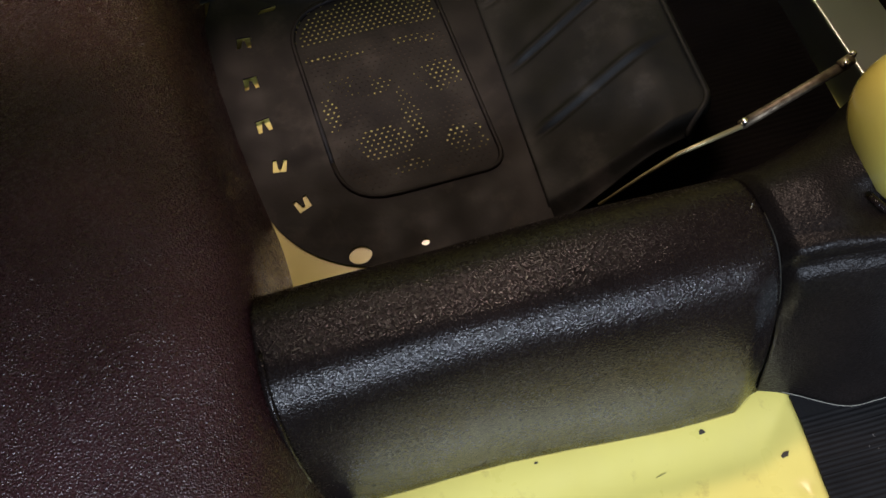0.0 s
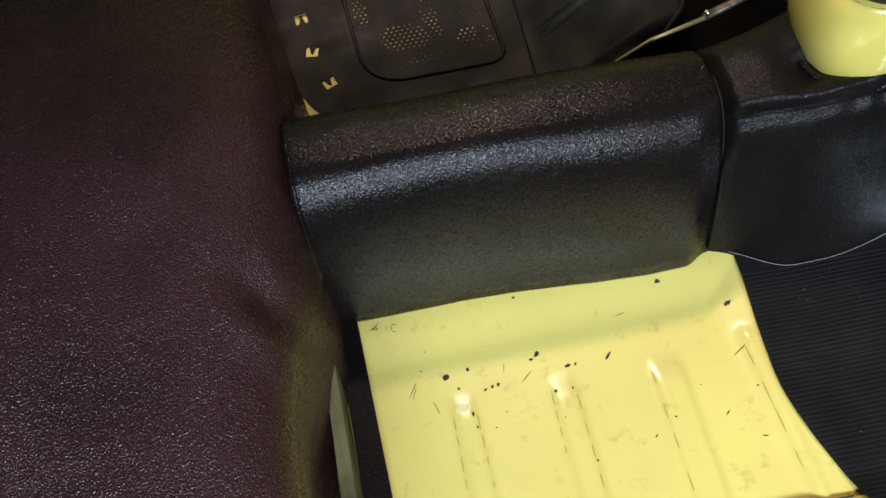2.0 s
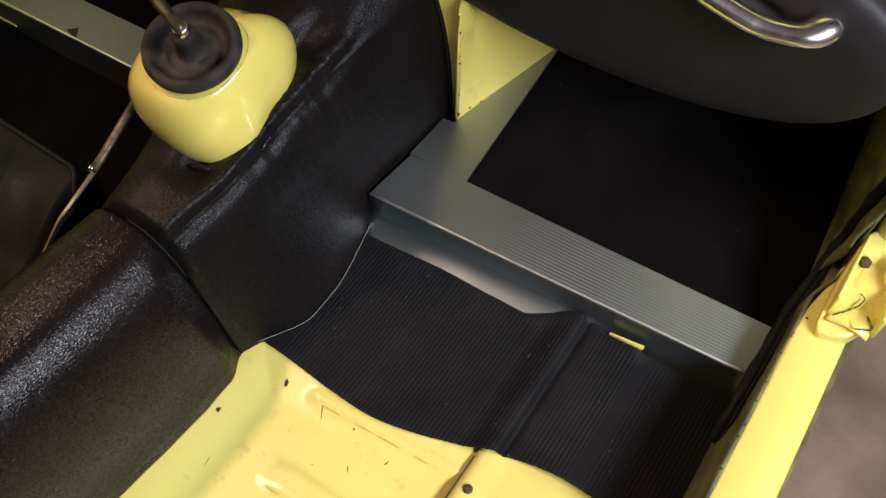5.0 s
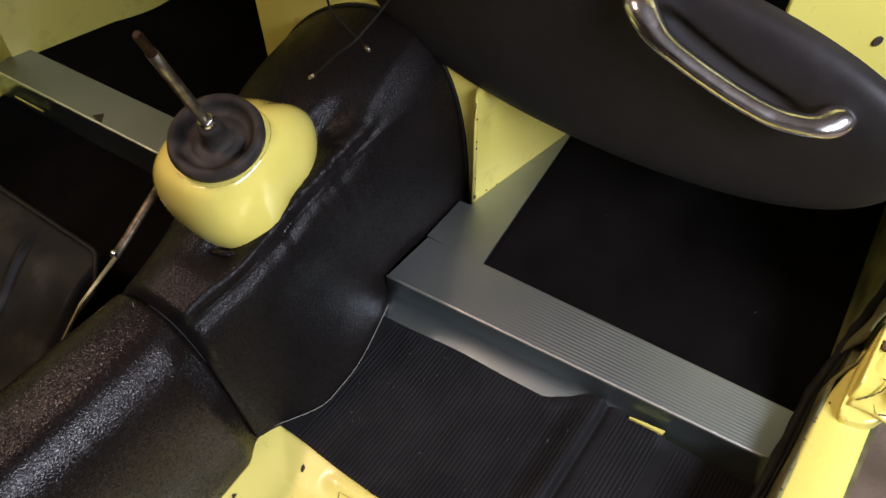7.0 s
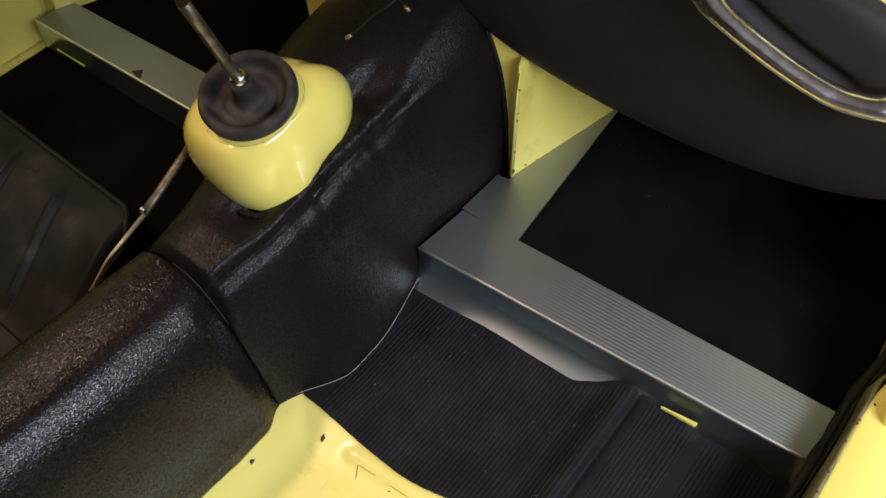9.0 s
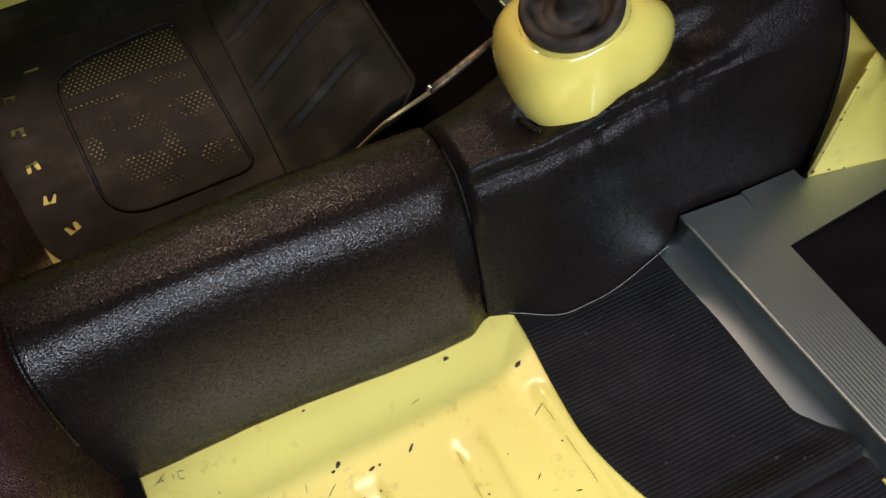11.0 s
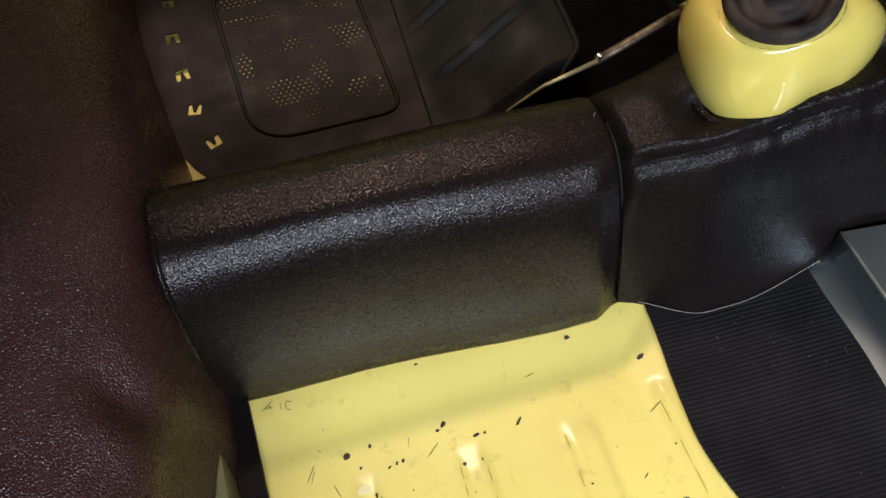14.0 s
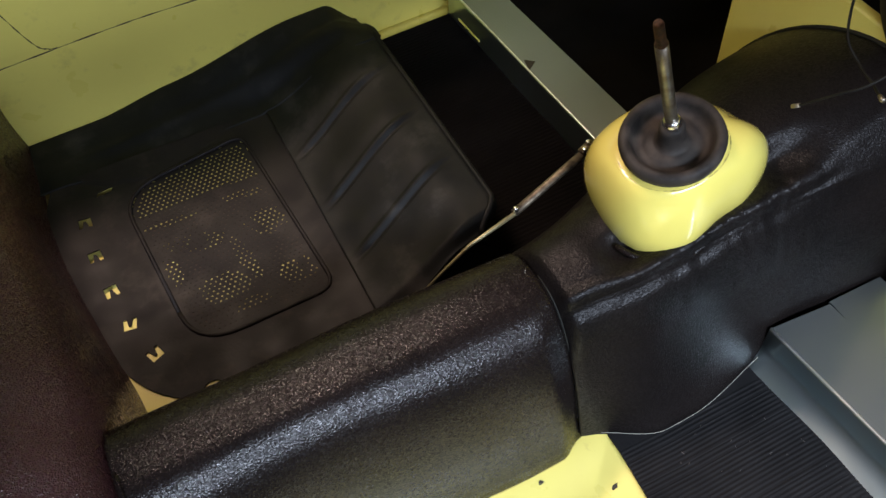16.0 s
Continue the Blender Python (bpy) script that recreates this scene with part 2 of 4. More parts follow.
def tube(path, radius, sides=10, bm=None, flat=1.0):
    """A tube along path; radius is a number or a function of 0..1."""
    bm = bm or bmesh.new()
    P = [Vector(p) for p in path]
    n = len(P)
    rings = []
    up = Vector((0, 0, 1))
    for i, p in enumerate(P):
        d = (P[min(i + 1, n - 1)] - P[max(i - 1, 0)]).normalized()
        s = d.cross(up)
        s = s.normalized() if s.length > 1e-4 else Vector((1, 0, 0))
        w = s.cross(d).normalized()
        r = radius(i / (n - 1)) if callable(radius) else radius
        rings.append([bm.verts.new(p + r * (s * math.cos(a) + w * flat * math.sin(a))) for a in [2 * math.pi * k / sides for k in range(sides)]])
    for i in range(n - 1):
        for k in range(sides):
            bm.faces.new((rings[i][k], rings[i][(k + 1) % sides], rings[i + 1][(k + 1) % sides], rings[i + 1][k]))
    bm.faces.new(rings[0][::-1])
    bm.faces.new(rings[-1])
    return bm


def lathe(profile, m=None, sides=40, bm=None):
    """Turn (radius, height) pairs about z, then lay them by the matrix m."""
    bm = bm or bmesh.new()
    m = m or Matrix()
    rings = [[bm.verts.new(m @ Vector((r * math.cos(2 * math.pi * k / sides), r * math.sin(2 * math.pi * k / sides), z))) for k in range(sides)] for r, z in profile]
    for i in range(len(rings) - 1):
        for k in range(sides):
            bm.faces.new((rings[i][k], rings[i][(k + 1) % sides], rings[i + 1][(k + 1) % sides], rings[i + 1][k]))
    bm.faces.new(rings[0][::-1])
    bm.faces.new(rings[-1])
    return bm


def smoothstep(a, b, x):
    t = min(1, max(0, (x - a) / (b - a)))
    return t * t * (3 - 2 * t)


def gauss(x, c, w):
    return math.exp(-((x - c) / w) ** 2)


def sp(x, p):
    return math.copysign(abs(x) ** p, x)


def rounded(corners, r, n=7):
    """A polygon with rounded corners, as a loop of points."""
    out = []
    m = len(corners)
    for i in range(m):
        p, q, s = Vector(corners[i - 1]), Vector(corners[i]), Vector(corners[(i + 1) % m])
        rr = r[i] if isinstance(r, (list, tuple)) else r
        a, b = q + (p - q).normalized() * rr, q + (s - q).normalized() * rr
        for k in range(n + 1):
            t = k / n
            out.append(tuple((1 - t) ** 2 * a + 2 * t * (1 - t) * q + t * t * b))
    return out


# ---- setting: garage round the car ----
def setting(name, bm, mat, label, smooth=False):
    return tagged(part(name, bm, mat, None, label, smooth), category=name.split("_")[0], kind="structure")


setting("ground", box(-4, 4, -3.1, 3.1, -0.46, -0.36), CONCRETE, "stained brown concrete garage floor")
setting("wall_north", box(-4, 4, 3.0, 3.1, -0.36, 2.9), WALLPAINT, "plain pale painted garage wall")
setting("wall_south", box(-4, 4, -3.1, -3.0, -0.36, 2.9), WALLPAINT, "plain pale painted garage wall")
setting("wall_east", box(3.9, 4, -3.0, 3.0, -0.36, 2.9), WALLPAINT, "plain pale painted garage wall")
setting("wall_west", box(-4, -3.9, -3.0, 3.0, -0.36, 2.9), WALLPAINT, "plain pale painted garage wall")
setting("ceiling", box(-4, 4, -3.1, 3.1, 2.9, 3.0), WALLPAINT, "plain pale garage ceiling")

# ---- the car's shell ----
SHELL = root("car_body_shell", "yellow painted car body shell stripped for restoration, standing in a garage", "car")


def floor_height(x, y):
    """The pressed floor: slightly dished, with raised swages across it."""
    rim = max(y + 0.052 + 0.004 * math.sin(x * 9), 1.0 * (x + 0.004 + 0.1 * (y + 0.1)) if y < -0.02 else -1.0)
    z = -0.0085 + 0.0105 * smoothstep(-0.012, 0.05, rim)
    fade = smoothstep(-0.098, -0.142, y)
    for c, w in ((-0.311, 0.0125), (-0.199, 0.0135), (-0.083, 0.0165)):
        c -= 0.03 * (y + 0.12)
        z += 0.0045 * fade * (smoothstep(c - w - 0.006, c - w + 0.006, x) - smoothstep(c + w - 0.006, c + w + 0.006, x))
    c = 0.012 - 0.09 * (y + 0.1)
    z += 0.0045 * smoothstep(-0.085, -0.11, y) * gauss(x, c, 0.008)
    z += 0.0012 * noise.noise((x * 9, y * 9, 3)) - 0.013 * smoothstep(0.045, 0.09, x)
    return z


part("floor_panel", thicken(grid(lambda u, v: (-0.47 + 0.74 * u, 0.03 - 0.345 * v, floor_height(-0.47 + 0.74 * u, 0.03 - 0.345 * v)), 190, 110), 0.003), YELLOW_WORN, SHELL, "worn yellow pressed steel floor with chipped paint")
part("outer_floor_panel", thicken(grid(lambda u, v: (-0.47 + 0.74 * u, -0.2935 - 0.215 * v, 0.002 + 0.003 * smoothstep(0.15, 0.12, v) + 0.001 * noise.noise((u * 7, v * 3, 1)) - 0.012 * smoothstep(0.075, 0.095, -0.47 + 0.74 * u)), 60, 20), 0.003), YELLOW_WORN, SHELL, "yellow steel floor overlapping at a riveted seam")
part("far_floor_panel", thicken(grid(lambda u, v: (-0.55 + 0.82 * u, 0.18 + 0.59 * v, -0.004 + 0.0272 * smoothstep(0.525, 0.485, u) + 0.0002 * noise.noise((u * 8, v * 8, 2))), 40, 40), 0.003), YELLOW_WORN, SHELL, "yellow steel floor under the rubber pad")
part("front_floor_panel", box(0.24, 1.1, -0.52, 0.78, -0.03, -0.012), YELLOW, SHELL, smooth=False)
# inner sills, far side with a pressed line
def far_wall(u, v):
    x, z = -1.0 + 1.25 * u, -0.02 + 0.665 * v
    return (x, 0.765 + 0.0015 * gauss(z, 0.172 - 0.02 * smoothstep(-0.2, 0.2, x), 0.003) + 0.002 * noise.noise((x * 4, z * 4, 0)), z)


part("far_inner_sill", thicken(grid(far_wall, 60, 120), 0.004, (0, -1, 0)), YELLOW, SHELL, "dull yellow inner side panel with pressed line")
part("far_wheel_arch", slab([(0.25, 0.765, 0.32), (0.25, 0.73, 0.32), (0.50, 0.64, 0.32), (0.95, 0.6, 0.32), (0.95, 0.765, 0.32)], 0.34), YELLOW, SHELL, smooth=False)
part("sill_inner_wall", thicken(grid(lambda u, v: (-0.62 + 1.06 * u, -0.499 - 0.0125 * v - 0.02 * smoothstep(0.38, 0.44, -0.62 + 1.06 * u) * v, -0.01 + 0.111 * v + 0.003 * noise.noise((u * 12, v * 2, 4))), 60, 8), 0.004, (0, 1, 0)), OLIVE, SHELL, "mottled dark olive inner sill face")
part("kick_panel", thicken(grid(lambda u, v: (0.435 + 0.42 * u, -0.507 + 0.03 * u - (0.028 - 0.008 * u) * smoothstep(0, 1, v) - 0.006 * gauss(v, 0.32, 0.07), 0.03 + 0.3 * v), 40, 24), 0.004, (0, 1, 0)), OLIVE, SHELL, "mottled dark olive kick panel below the dashboard")
part("sill_top", thicken(grid(lambda u, v: (-0.75 + 1.26 * u, (-0.5125 - 0.016 * smoothstep(0.86, 0.95, u)) * (1 - v) + (-0.584 + 0.021 * u) * v, 0.1 + 0.004 * math.sin(v * 3.1) - 0.004 * v), 90, 10), 0.004), YELLOW, SHELL, "bright yellow door sill with worn edge")
part("sill_outer_wall", thicken(grid(lambda u, v: (-0.75 + 1.14 * u, -0.585 + 0.02 * u - 0.012 * v, 0.096 - 0.3 * v), 30, 6), 0.004, (0, -1, 0)), YELLOW, SHELL)
# front bulkhead round the tunnel and its flared side
part("bulkhead", box(0.425, 0.44, -0.03, 0.34, 0.0, 0.31, 0.003), YELLOW, SHELL)
part("upper_bulkhead", box(0.44, 0.455, 0.20, 0.34, 0.28, 0.62, 0.003), YELLOW, SHELL)
part("toe_box_side", slab([(0.408, -0.030, 0.245), (0.62, -0.076, 0.245), (0.62, -0.06, 0.245), (0.43, -0.02, 0.245)], 0.245), YELLOW, SHELL, "yellow toe box side with rusty seam", smooth=False)
part("toe_box_seam", tube([(0.4075, -0.0305, 0.06), (0.4085, -0.031, 0.2), (0.408, -0.0305, 0.235)], lambda t: 0.0028 + 0.0012 * math.sin(t * 37), 8), YELLOW, SHELL, "lumpy yellow welded seam")
part("far_toe_box_side", slab([(0.43, 0.34, 0.62), (0.44, 0.34, 0.62), (0.75, 0.42, 0.62), (0.75, 0.44, 0.62)], 0.62), YELLOW, SHELL, smooth=False)
part("front_panel", box(1.05, 1.1, -0.6, 0.8, -0.02, 0.62), YELLOW, SHELL, smooth=False)
part("dash_panel", box(0.475, 0.52, -0.27, 0.78, 0.33, 0.66, 0.004), YELLOW, SHELL, "yellow steel dashboard panel")
part("dash_end_panel", slab([(0.52, -0.308, 0.66), (0.56, -0.30, 0.66), (0.80, -0.50, 0.66), (0.76, -0.508, 0.66)], 0.5, 0.004), YELLOW, SHELL, "bright yellow dashboard end")
part("pillar", box(0.455, 0.66, -0.60, -0.536, 0.08, 0.34, 0.012), YELLOW, SHELL, "yellow door pillar")
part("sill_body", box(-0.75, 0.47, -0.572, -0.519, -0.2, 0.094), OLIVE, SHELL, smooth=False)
part("pillar_inner_face", thicken(grid(lambda u, v: (0.446 + 0.21 * u, -0.526 - 0.006 * u - 0.003 * v, 0.06 + 0.28 * v), 40, 16), 0.003, (0, 1, 0)), OLIVE, SHELL, "mottled dark olive inner face of the pillar")
# four unseen blockers, added to keep tube light off the far side and front
part("rear_light_block", box(-1.6, -0.36, -0.50, 0.76, 1.08, 1.12), UNSEEN_BROWN, SHELL, "unseen slab over the rear, added to block light", smooth=False)
part("near_light_block", box(-1.2, 0.9, -0.57, -0.50, 0.84, 1.02), UNSEEN_BROWN, SHELL, "unseen beam on the near side, added to block light", smooth=False)
part("front_light_block", box(0.03, 0.95, 0.30, 0.76, 1.08, 1.12), UNSEEN_BROWN, SHELL, "unseen slab over the front, added to block light", smooth=False)
part("far_light_block", box(-0.04, 1.0, 0.768, 0.80, 0.60, 1.08), UNSEEN_BROWN, SHELL, "unseen upright slab on the far side, added to block light", smooth=False)
part("rear_wall", box(-1.66, -1.6, -0.6, 0.8, 0, 1.13), UNSEEN_BROWN, SHELL, smooth=False)

# ---- rear bench ----
def bench_profile(s):
    """x and z along the bench: up its face, over the shoulder and back along the rising top."""
    pts = [(-0.425, -0.005), (-0.431, 0.08), (-0.432, 0.145), (-0.436, 0.19), (-0.446, 0.224), (-0.467, 0.249), (-0.50, 0.265), (-0.55, 0.276), (-0.65, 0.291), (-0.8, 0.33), (-1.1, 0.44), (-1.55, 0.64)]
    k = s * (len(pts) - 1)
    i = min(int(k), len(pts) - 2)
    f = k - i
    g = lambda j: Vector(pts[min(max(j, 0), len(pts) - 1)])
    a, b, c, d = g(i - 1), g(i), g(i + 1), g(i + 2)
    return 0.5 * (2 * b + (c - a) * f + (2 * a - 5 * b + 4 * c - d) * f * f + (3 * b - a - 3 * c + d) * f ** 3)


def bench_point(u, v):
    p = bench_profile(u)
    y = -0.5 + 1.26 * v
    x, z = p.x, p.y
    d = 0.006 * noise.noise((x * 6, y * 5, z * 5)) + 0.003 * noise.noise((x * 14, y * 12, z * 9))
    d -= 0.006 * gauss(y, -0.075, 0.04) * gauss(x, -0.456, 0.03) * math.cos((x + y) * 60)
    x += d * 0.7 - 0.03 * smoothstep(-0.03, -0.2, y) * smoothstep(0.30, 0.1, z) * smoothstep(-0.6, -0.45, x)
    return (x - 0.041 * smoothstep(0.2, 0.58, y) * smoothstep(0.34, 0.25, z), y, z + d)


BENCH = root("rear_bench", "rear bench covered in dark brown-black grained vinyl", "seat")
part("vinyl_cover", thicken(grid(bench_point, 130, 150), 0.006, (1, 0, 1)), VINYL_BENCH, BENCH)
part("edge_strip", slab([(-0.412, 0.012, 0.008), (-0.397, -0.3, 0.008), (-0.397, -0.5, 0.008), (-0.425, -0.5, 0.008), (-0.436, 0.012, 0.008)], 0.006), VINYL_SMOOTH, BENCH, "black strip along the floor edge", smooth=False)
part("olive_edge", slab([(-0.437, -0.02, 0.06), (-0.43, -0.3, 0.05), (-0.43, -0.5, 0.05), (-0.445, -0.5, 0.05), (-0.448, -0.02, 0.06)], 0.05), OLIVE, BENCH, "dark olive edge under the vinyl", smooth=False)

# ---- transmission tunnel ----
def tunnel_section(a, yl, yr, h, n_near, n_far, crown, lean):
    """A section whose near side leans in; near and far halves have their own roundness, highest at y = crown."""
    c, s = math.cos(a), math.sin(a)
    n = n_near if c > 0 else n_far
    z = max(0.0, h * sp(s, 2 / n))
    if c > 0:
        return crown - (crown - yl - lean) * sp(c, 2 / n) - lean * (1 - z / h), z
    return crown - (yr - crown) * sp(c, 2 / n), z


def rear_tunnel(u, v):
    x = -0.435 + 0.437 * u
    yl = -0.012 * smoothstep(-0.3, -0.06, x) * smoothstep(0.0, -0.03, x)
    y, z = tunnel_section(math.pi * v, yl, 0.183, 0.222 + 0.006 * math.sin(math.pi * u) - 0.017 * u, 2.75 + 0.2 * u, 2.9, 0.0915, 0.012 + 0.025 * u)
    d = 0.003 * noise.noise((x * 7, y * 10, z * 10))
    tuck = gauss(x, 0.003, 0.0045) * smoothstep(0.0, 0.03, z)
    return (x, y + d * 0.5 + 0.006 * tuck * (y < 0.0915), z + d * smoothstep(0.02, 0.1, z) - 0.009 * tuck * smoothstep(0.1, 0.2, z))


def front_tunnel(u, v):
    x = 0.002 + 0.42 * u
    g = smoothstep(0.0, 0.42, x)
    yl = -0.038 * smoothstep(0, 0.09, x) + 0.031 * smoothstep(0.12, 0.29, x) - 0.003 * smoothstep(0.27, 0.34, x)
    yr, h, crown = 0.183 + 0.167 * g, 0.205 + 0.091 * (0.5 * g + 0.5 * u), 0.0915 + 0.0185 * g
    y, z = tunnel_section(math.pi * v, yl, yr, h, 2.95 - 0.15 * g, 2.9 - 1.2 * g, crown, 0.037 * (1 - g))
    # the near side leans in as a flat wall up to the seam, then turns sharply on to the top
    sy, sz = 0.053 - 0.012 * smoothstep(0, 0.1, x) - 0.006 * smoothstep(0.12, 0.3, x), 0.193 + 0.16 * x
    if v < 0.5:
        t = v / 0.5
        if t < 0.55:
            k = t / 0.55
            py, pz = -0.010 + (sy + 0.010) * k - 0.003 * math.sin(math.pi * k) + (yl + 0.010) * (1 - k) ** 2.2, sz * k
        else:
            k = (t - 0.55) / 0.45
            py, pz = sy + (crown - sy) * k, sz + (h - sz) * (1 - (1 - k) ** 2)
        w = smoothstep(0.0, 0.01, x) * (1 - smoothstep(0.24, 0.40, x))
        y, z = y + (py - y) * w, z + (pz - z) * w
    d = 0.0018 * noise.noise((x * 8, y * 10, z * 10))
    # wrinkled seam: a valley between two soft puckered ridges, running forward along the shoulder
    k = smoothstep(0.12, 0.16, z) * smoothstep(0.33, 0.25, x) * smoothstep(0.0, 0.008, x)
    wob = 0.002 * noise.noise((x * 18, 0, 2))
    off = y - sy - wob
    d += k * (0.0045 * gauss(off, -0.014, 0.011) - 0.0075 * gauss(off, 0.0, 0.0042) + 0.0048 * gauss(off, 0.012, 0.008) - 0.018 * gauss(off, 0.038, 0.018) * smoothstep(0.05, 0.1, x))
    pucker = noise.noise((x * 70, y * 40, 7)) + 0.6 * noise.noise((x * 150 + y * 60, y * 90, 3))
    d += k * 0.003 * pucker * gauss(off, 0.006, 0.02) * smoothstep(0.06, 0.16, x)
    # saddle behind the turret where the cover is drawn down to the cross seam
    d -= 0.012 * gauss(x, 0.002, 0.0065) * smoothstep(0.1, 0.19, z)
    d += 0.004 * gauss(x, 0.045, 0.02) * smoothstep(0.15, 0.2, z) * smoothstep(0.05, 0.08, y)
    d -= 0.003 * gauss(x, 0.002, 0.006)
    # long soft creases towards the bulkhead
    d += 0.0018 * gauss(y, 0.05 + 0.1 * (x - 0.3), 0.01) * smoothstep(0.28, 0.34, x)
    return (x, y - d * 0.5, z + d * smoothstep(0.02, 0.1, z))


part("piping", tube([Vector(rear_tunnel(0, 0.12 + 0.38 * k / 40)) + Vector((0.004, -0.002, 0.002)) for k in range(41)], 0.0022, 8), VINYL, BENCH, "thin black piping round the tunnel end")

TUNNEL = root("transmission_tunnel", "transmission tunnel covered in black grained vinyl with stitched seams", "car tunnel")
part("rear_cover", thicken(grid(rear_tunnel, 200, 90), 0.003), VINYL, TUNNEL, "black grained vinyl rear cover with rounded shoulder")
part("front_cover", thicken(grid(front_tunnel, 130, 280), 0.003), VINYL_SMOOTH, TUNNEL, "black vinyl front cover with wrinkled seam")
part("cross_seam", tube([Vector(rear_tunnel(1, v)) + Vector((0.0012, 0.0012, -0.0012)) for v in [0.02 + 0.5 * k / 40 for k in range(41)]], 0.0008, 8), SEAL, TUNNEL, "tight cross seam")
part("cut_edge", tube([Vector(front_tunnel(u, 0.0)) + Vector((0, -0.001, 0.0095)) for u in [0.05 + 0.52 * k / 30 for k in range(31)]], 0.00038, 6), PALE, TUNNEL, "pale cut edge of the vinyl")
part("cut_edge", tube([Vector(rear_tunnel(u, 0.0)) + Vector((0, -0.0008, 0.0042)) for u in [0.03 + 0.95 * k / 60 for k in range(61)]], lambda t: 0.0005 + 0.0003 * math.sin(t * 43), 6), RUB, TUNNEL, "rough cut edge of the vinyl along the floor")
part("arch_edge", tube([Vector(front_tunnel(1, v)) + Vector((0.002, 0, 0)) for v in [k / 40 for k in range(41)]], 0.003, 8), SEAL, TUNNEL, "black edge binding at the bulkhead")

# ---- gear lever ----
GEAR = root("gear_lever", "gear lever on a glossy yellow turret with rubber gaiter, knob missing", "gear lever")


BASE_R = (0.094, 0.088, 0.069, 0.061, 0.072, 0.090, 0.092, 0.099, 0.091, 0.074, 0.081, 0.091)


def base_radius(a):
    """Reach of the turret's foot in each direction, one value every 30 degrees, smoothly joined."""
    k = (a / (2 * math.pi) * 12) % 12
    i, f = int(k), k - int(k)
    p, b, c, d = (BASE_R[(i + j) % 12] for j in (-1, 0, 1, 2))
    return 0.5 * (2 * b + (c - p) * f + (2 * p - 5 * b + 4 * c - d) * f * f + (3 * b - p - 3 * c + d) * f ** 3)


def turret(u, v):
    """From a rounded base on the tunnel up to a tilted round top."""
    a = 2 * math.pi * u
    r = base_radius(a)
    bx, by = 0.18 + r * math.cos(a), 0.13 + r * math.sin(a)
    tx, ty = 0.143 + 0.047 * math.cos(a), 0.101 + 0.045 * math.sin(a)
    tz = 0.3135 + 0.22 * (tx - 0.143)
    bz = 0.206 + 0.17 * (bx - 0.09) - 0.3 * max(0, 0.085 - by)
    s = v
    full = 2 * max(0.0, math.cos(a)) * max(0.0, -math.sin(a))
    w = s ** (1.55 - 0.45 * math.cos(a) - 0.15 * math.sin(a) + 0.6 * full)
    k = 1 - (1 - s) ** (1.75 - 0.45 * max(0.0, math.cos(a)) + 0.3 * full)
    fat = 0.0075 * (1 - 0.75 * max(0.0, math.cos(a))) * math.sin(math.pi * min(1.0, s)) ** 0.8 - 0.005 * (1 - s) ** 8
    return (bx + (tx - bx) * w + fat * math.cos(a), by + (ty - by) * w + fat * math.sin(a), bz + (tz - bz) * k)


bm = grid(turret, 64, 26, closed_u=True)
bm.faces.new([v for v in bm.verts if v.is_boundary and v.co.z > 0.3])
TURRET = part("turret", bm, YELLOW_GLOSS, GEAR, "glossy yellow painted turret")
part("grime_ring", tube([Vector(turret(0.45 + 0.6 * k / 120, 0.955)) + Vector((0, 0, 0.0003)) for k in range(121)], lambda t: 0.0003 + 0.0002 * math.sin(t * 170) + 0.0002 * math.sin(t * 61), 6), RUB, TURRET, "dark broken line of grime round the gaiter")
part("turret_gasket", tube([Vector(turret(k / 64, 0)) + Vector((math.cos(2 * math.pi * k / 64) * 0.010, math.sin(2 * math.pi * k / 64) * 0.010, 0.003)) for k in range(36, 68)], 0.0034, 8), VINYL, TURRET, "black rim under the turret")
TILT_M = Matrix.Translation((0.141, 0.101, 0.322)) @ Euler((radians(4), radians(-13), 0)).to_matrix().to_4x4() @ Matrix.Scale(0.955, 4)
GAITER = part("gaiter", lathe([(0.03, -0.002), (0.047, -0.002), (0.0505, 0.001), (0.0515, 0.008), (0.0495, 0.0135), (0.0455, 0.0150), (0.0415, 0.0135), (0.039, 0.009), (0.0365, 0.003), (0.032, 0.0005), (0.027, 0.002), (0.0235, 0.0045), (0.0195, 0.0045), (0.016, 0.006), (0.0138, 0.013), (0.0128, 0.022), (0.0125, 0.030), (0.0105, 0.033), (0.006, 0.034)], TILT_M, 48), BOOT, GEAR, "worn dished round rubber gaiter")
LT = Vector((0.091, 0.091, 0.491))
LB = TILT_M @ Vector((0, 0, 0.03))
LD = LT - LB
part("collar", lathe([(0.009, 0.030), (0.0095, 0.034), (0.008, 0.040), (0.006, 0.042)], TILT_M, 20), CHROME, GAITER, "shiny steel collar")
ROD = part("rod", tube([LB + LD * t for t in (0.0, 0.3, 0.6, 0.82)], 0.0057, 14), STEEL, GEAR, "dull steel rod")
part("threaded_tip", tube([LB + LD * t for t in [0.82 + 0.18 * k / 16 for k in range(17)]], lambda t: 0.0044 + 0.0003 * math.sin(t * 50) - 0.0012 * smoothstep(0.9, 1, t) + 0.0014 * gauss(t, 0.0, 0.06), 12), RUST, ROD, "rusty threaded tip")

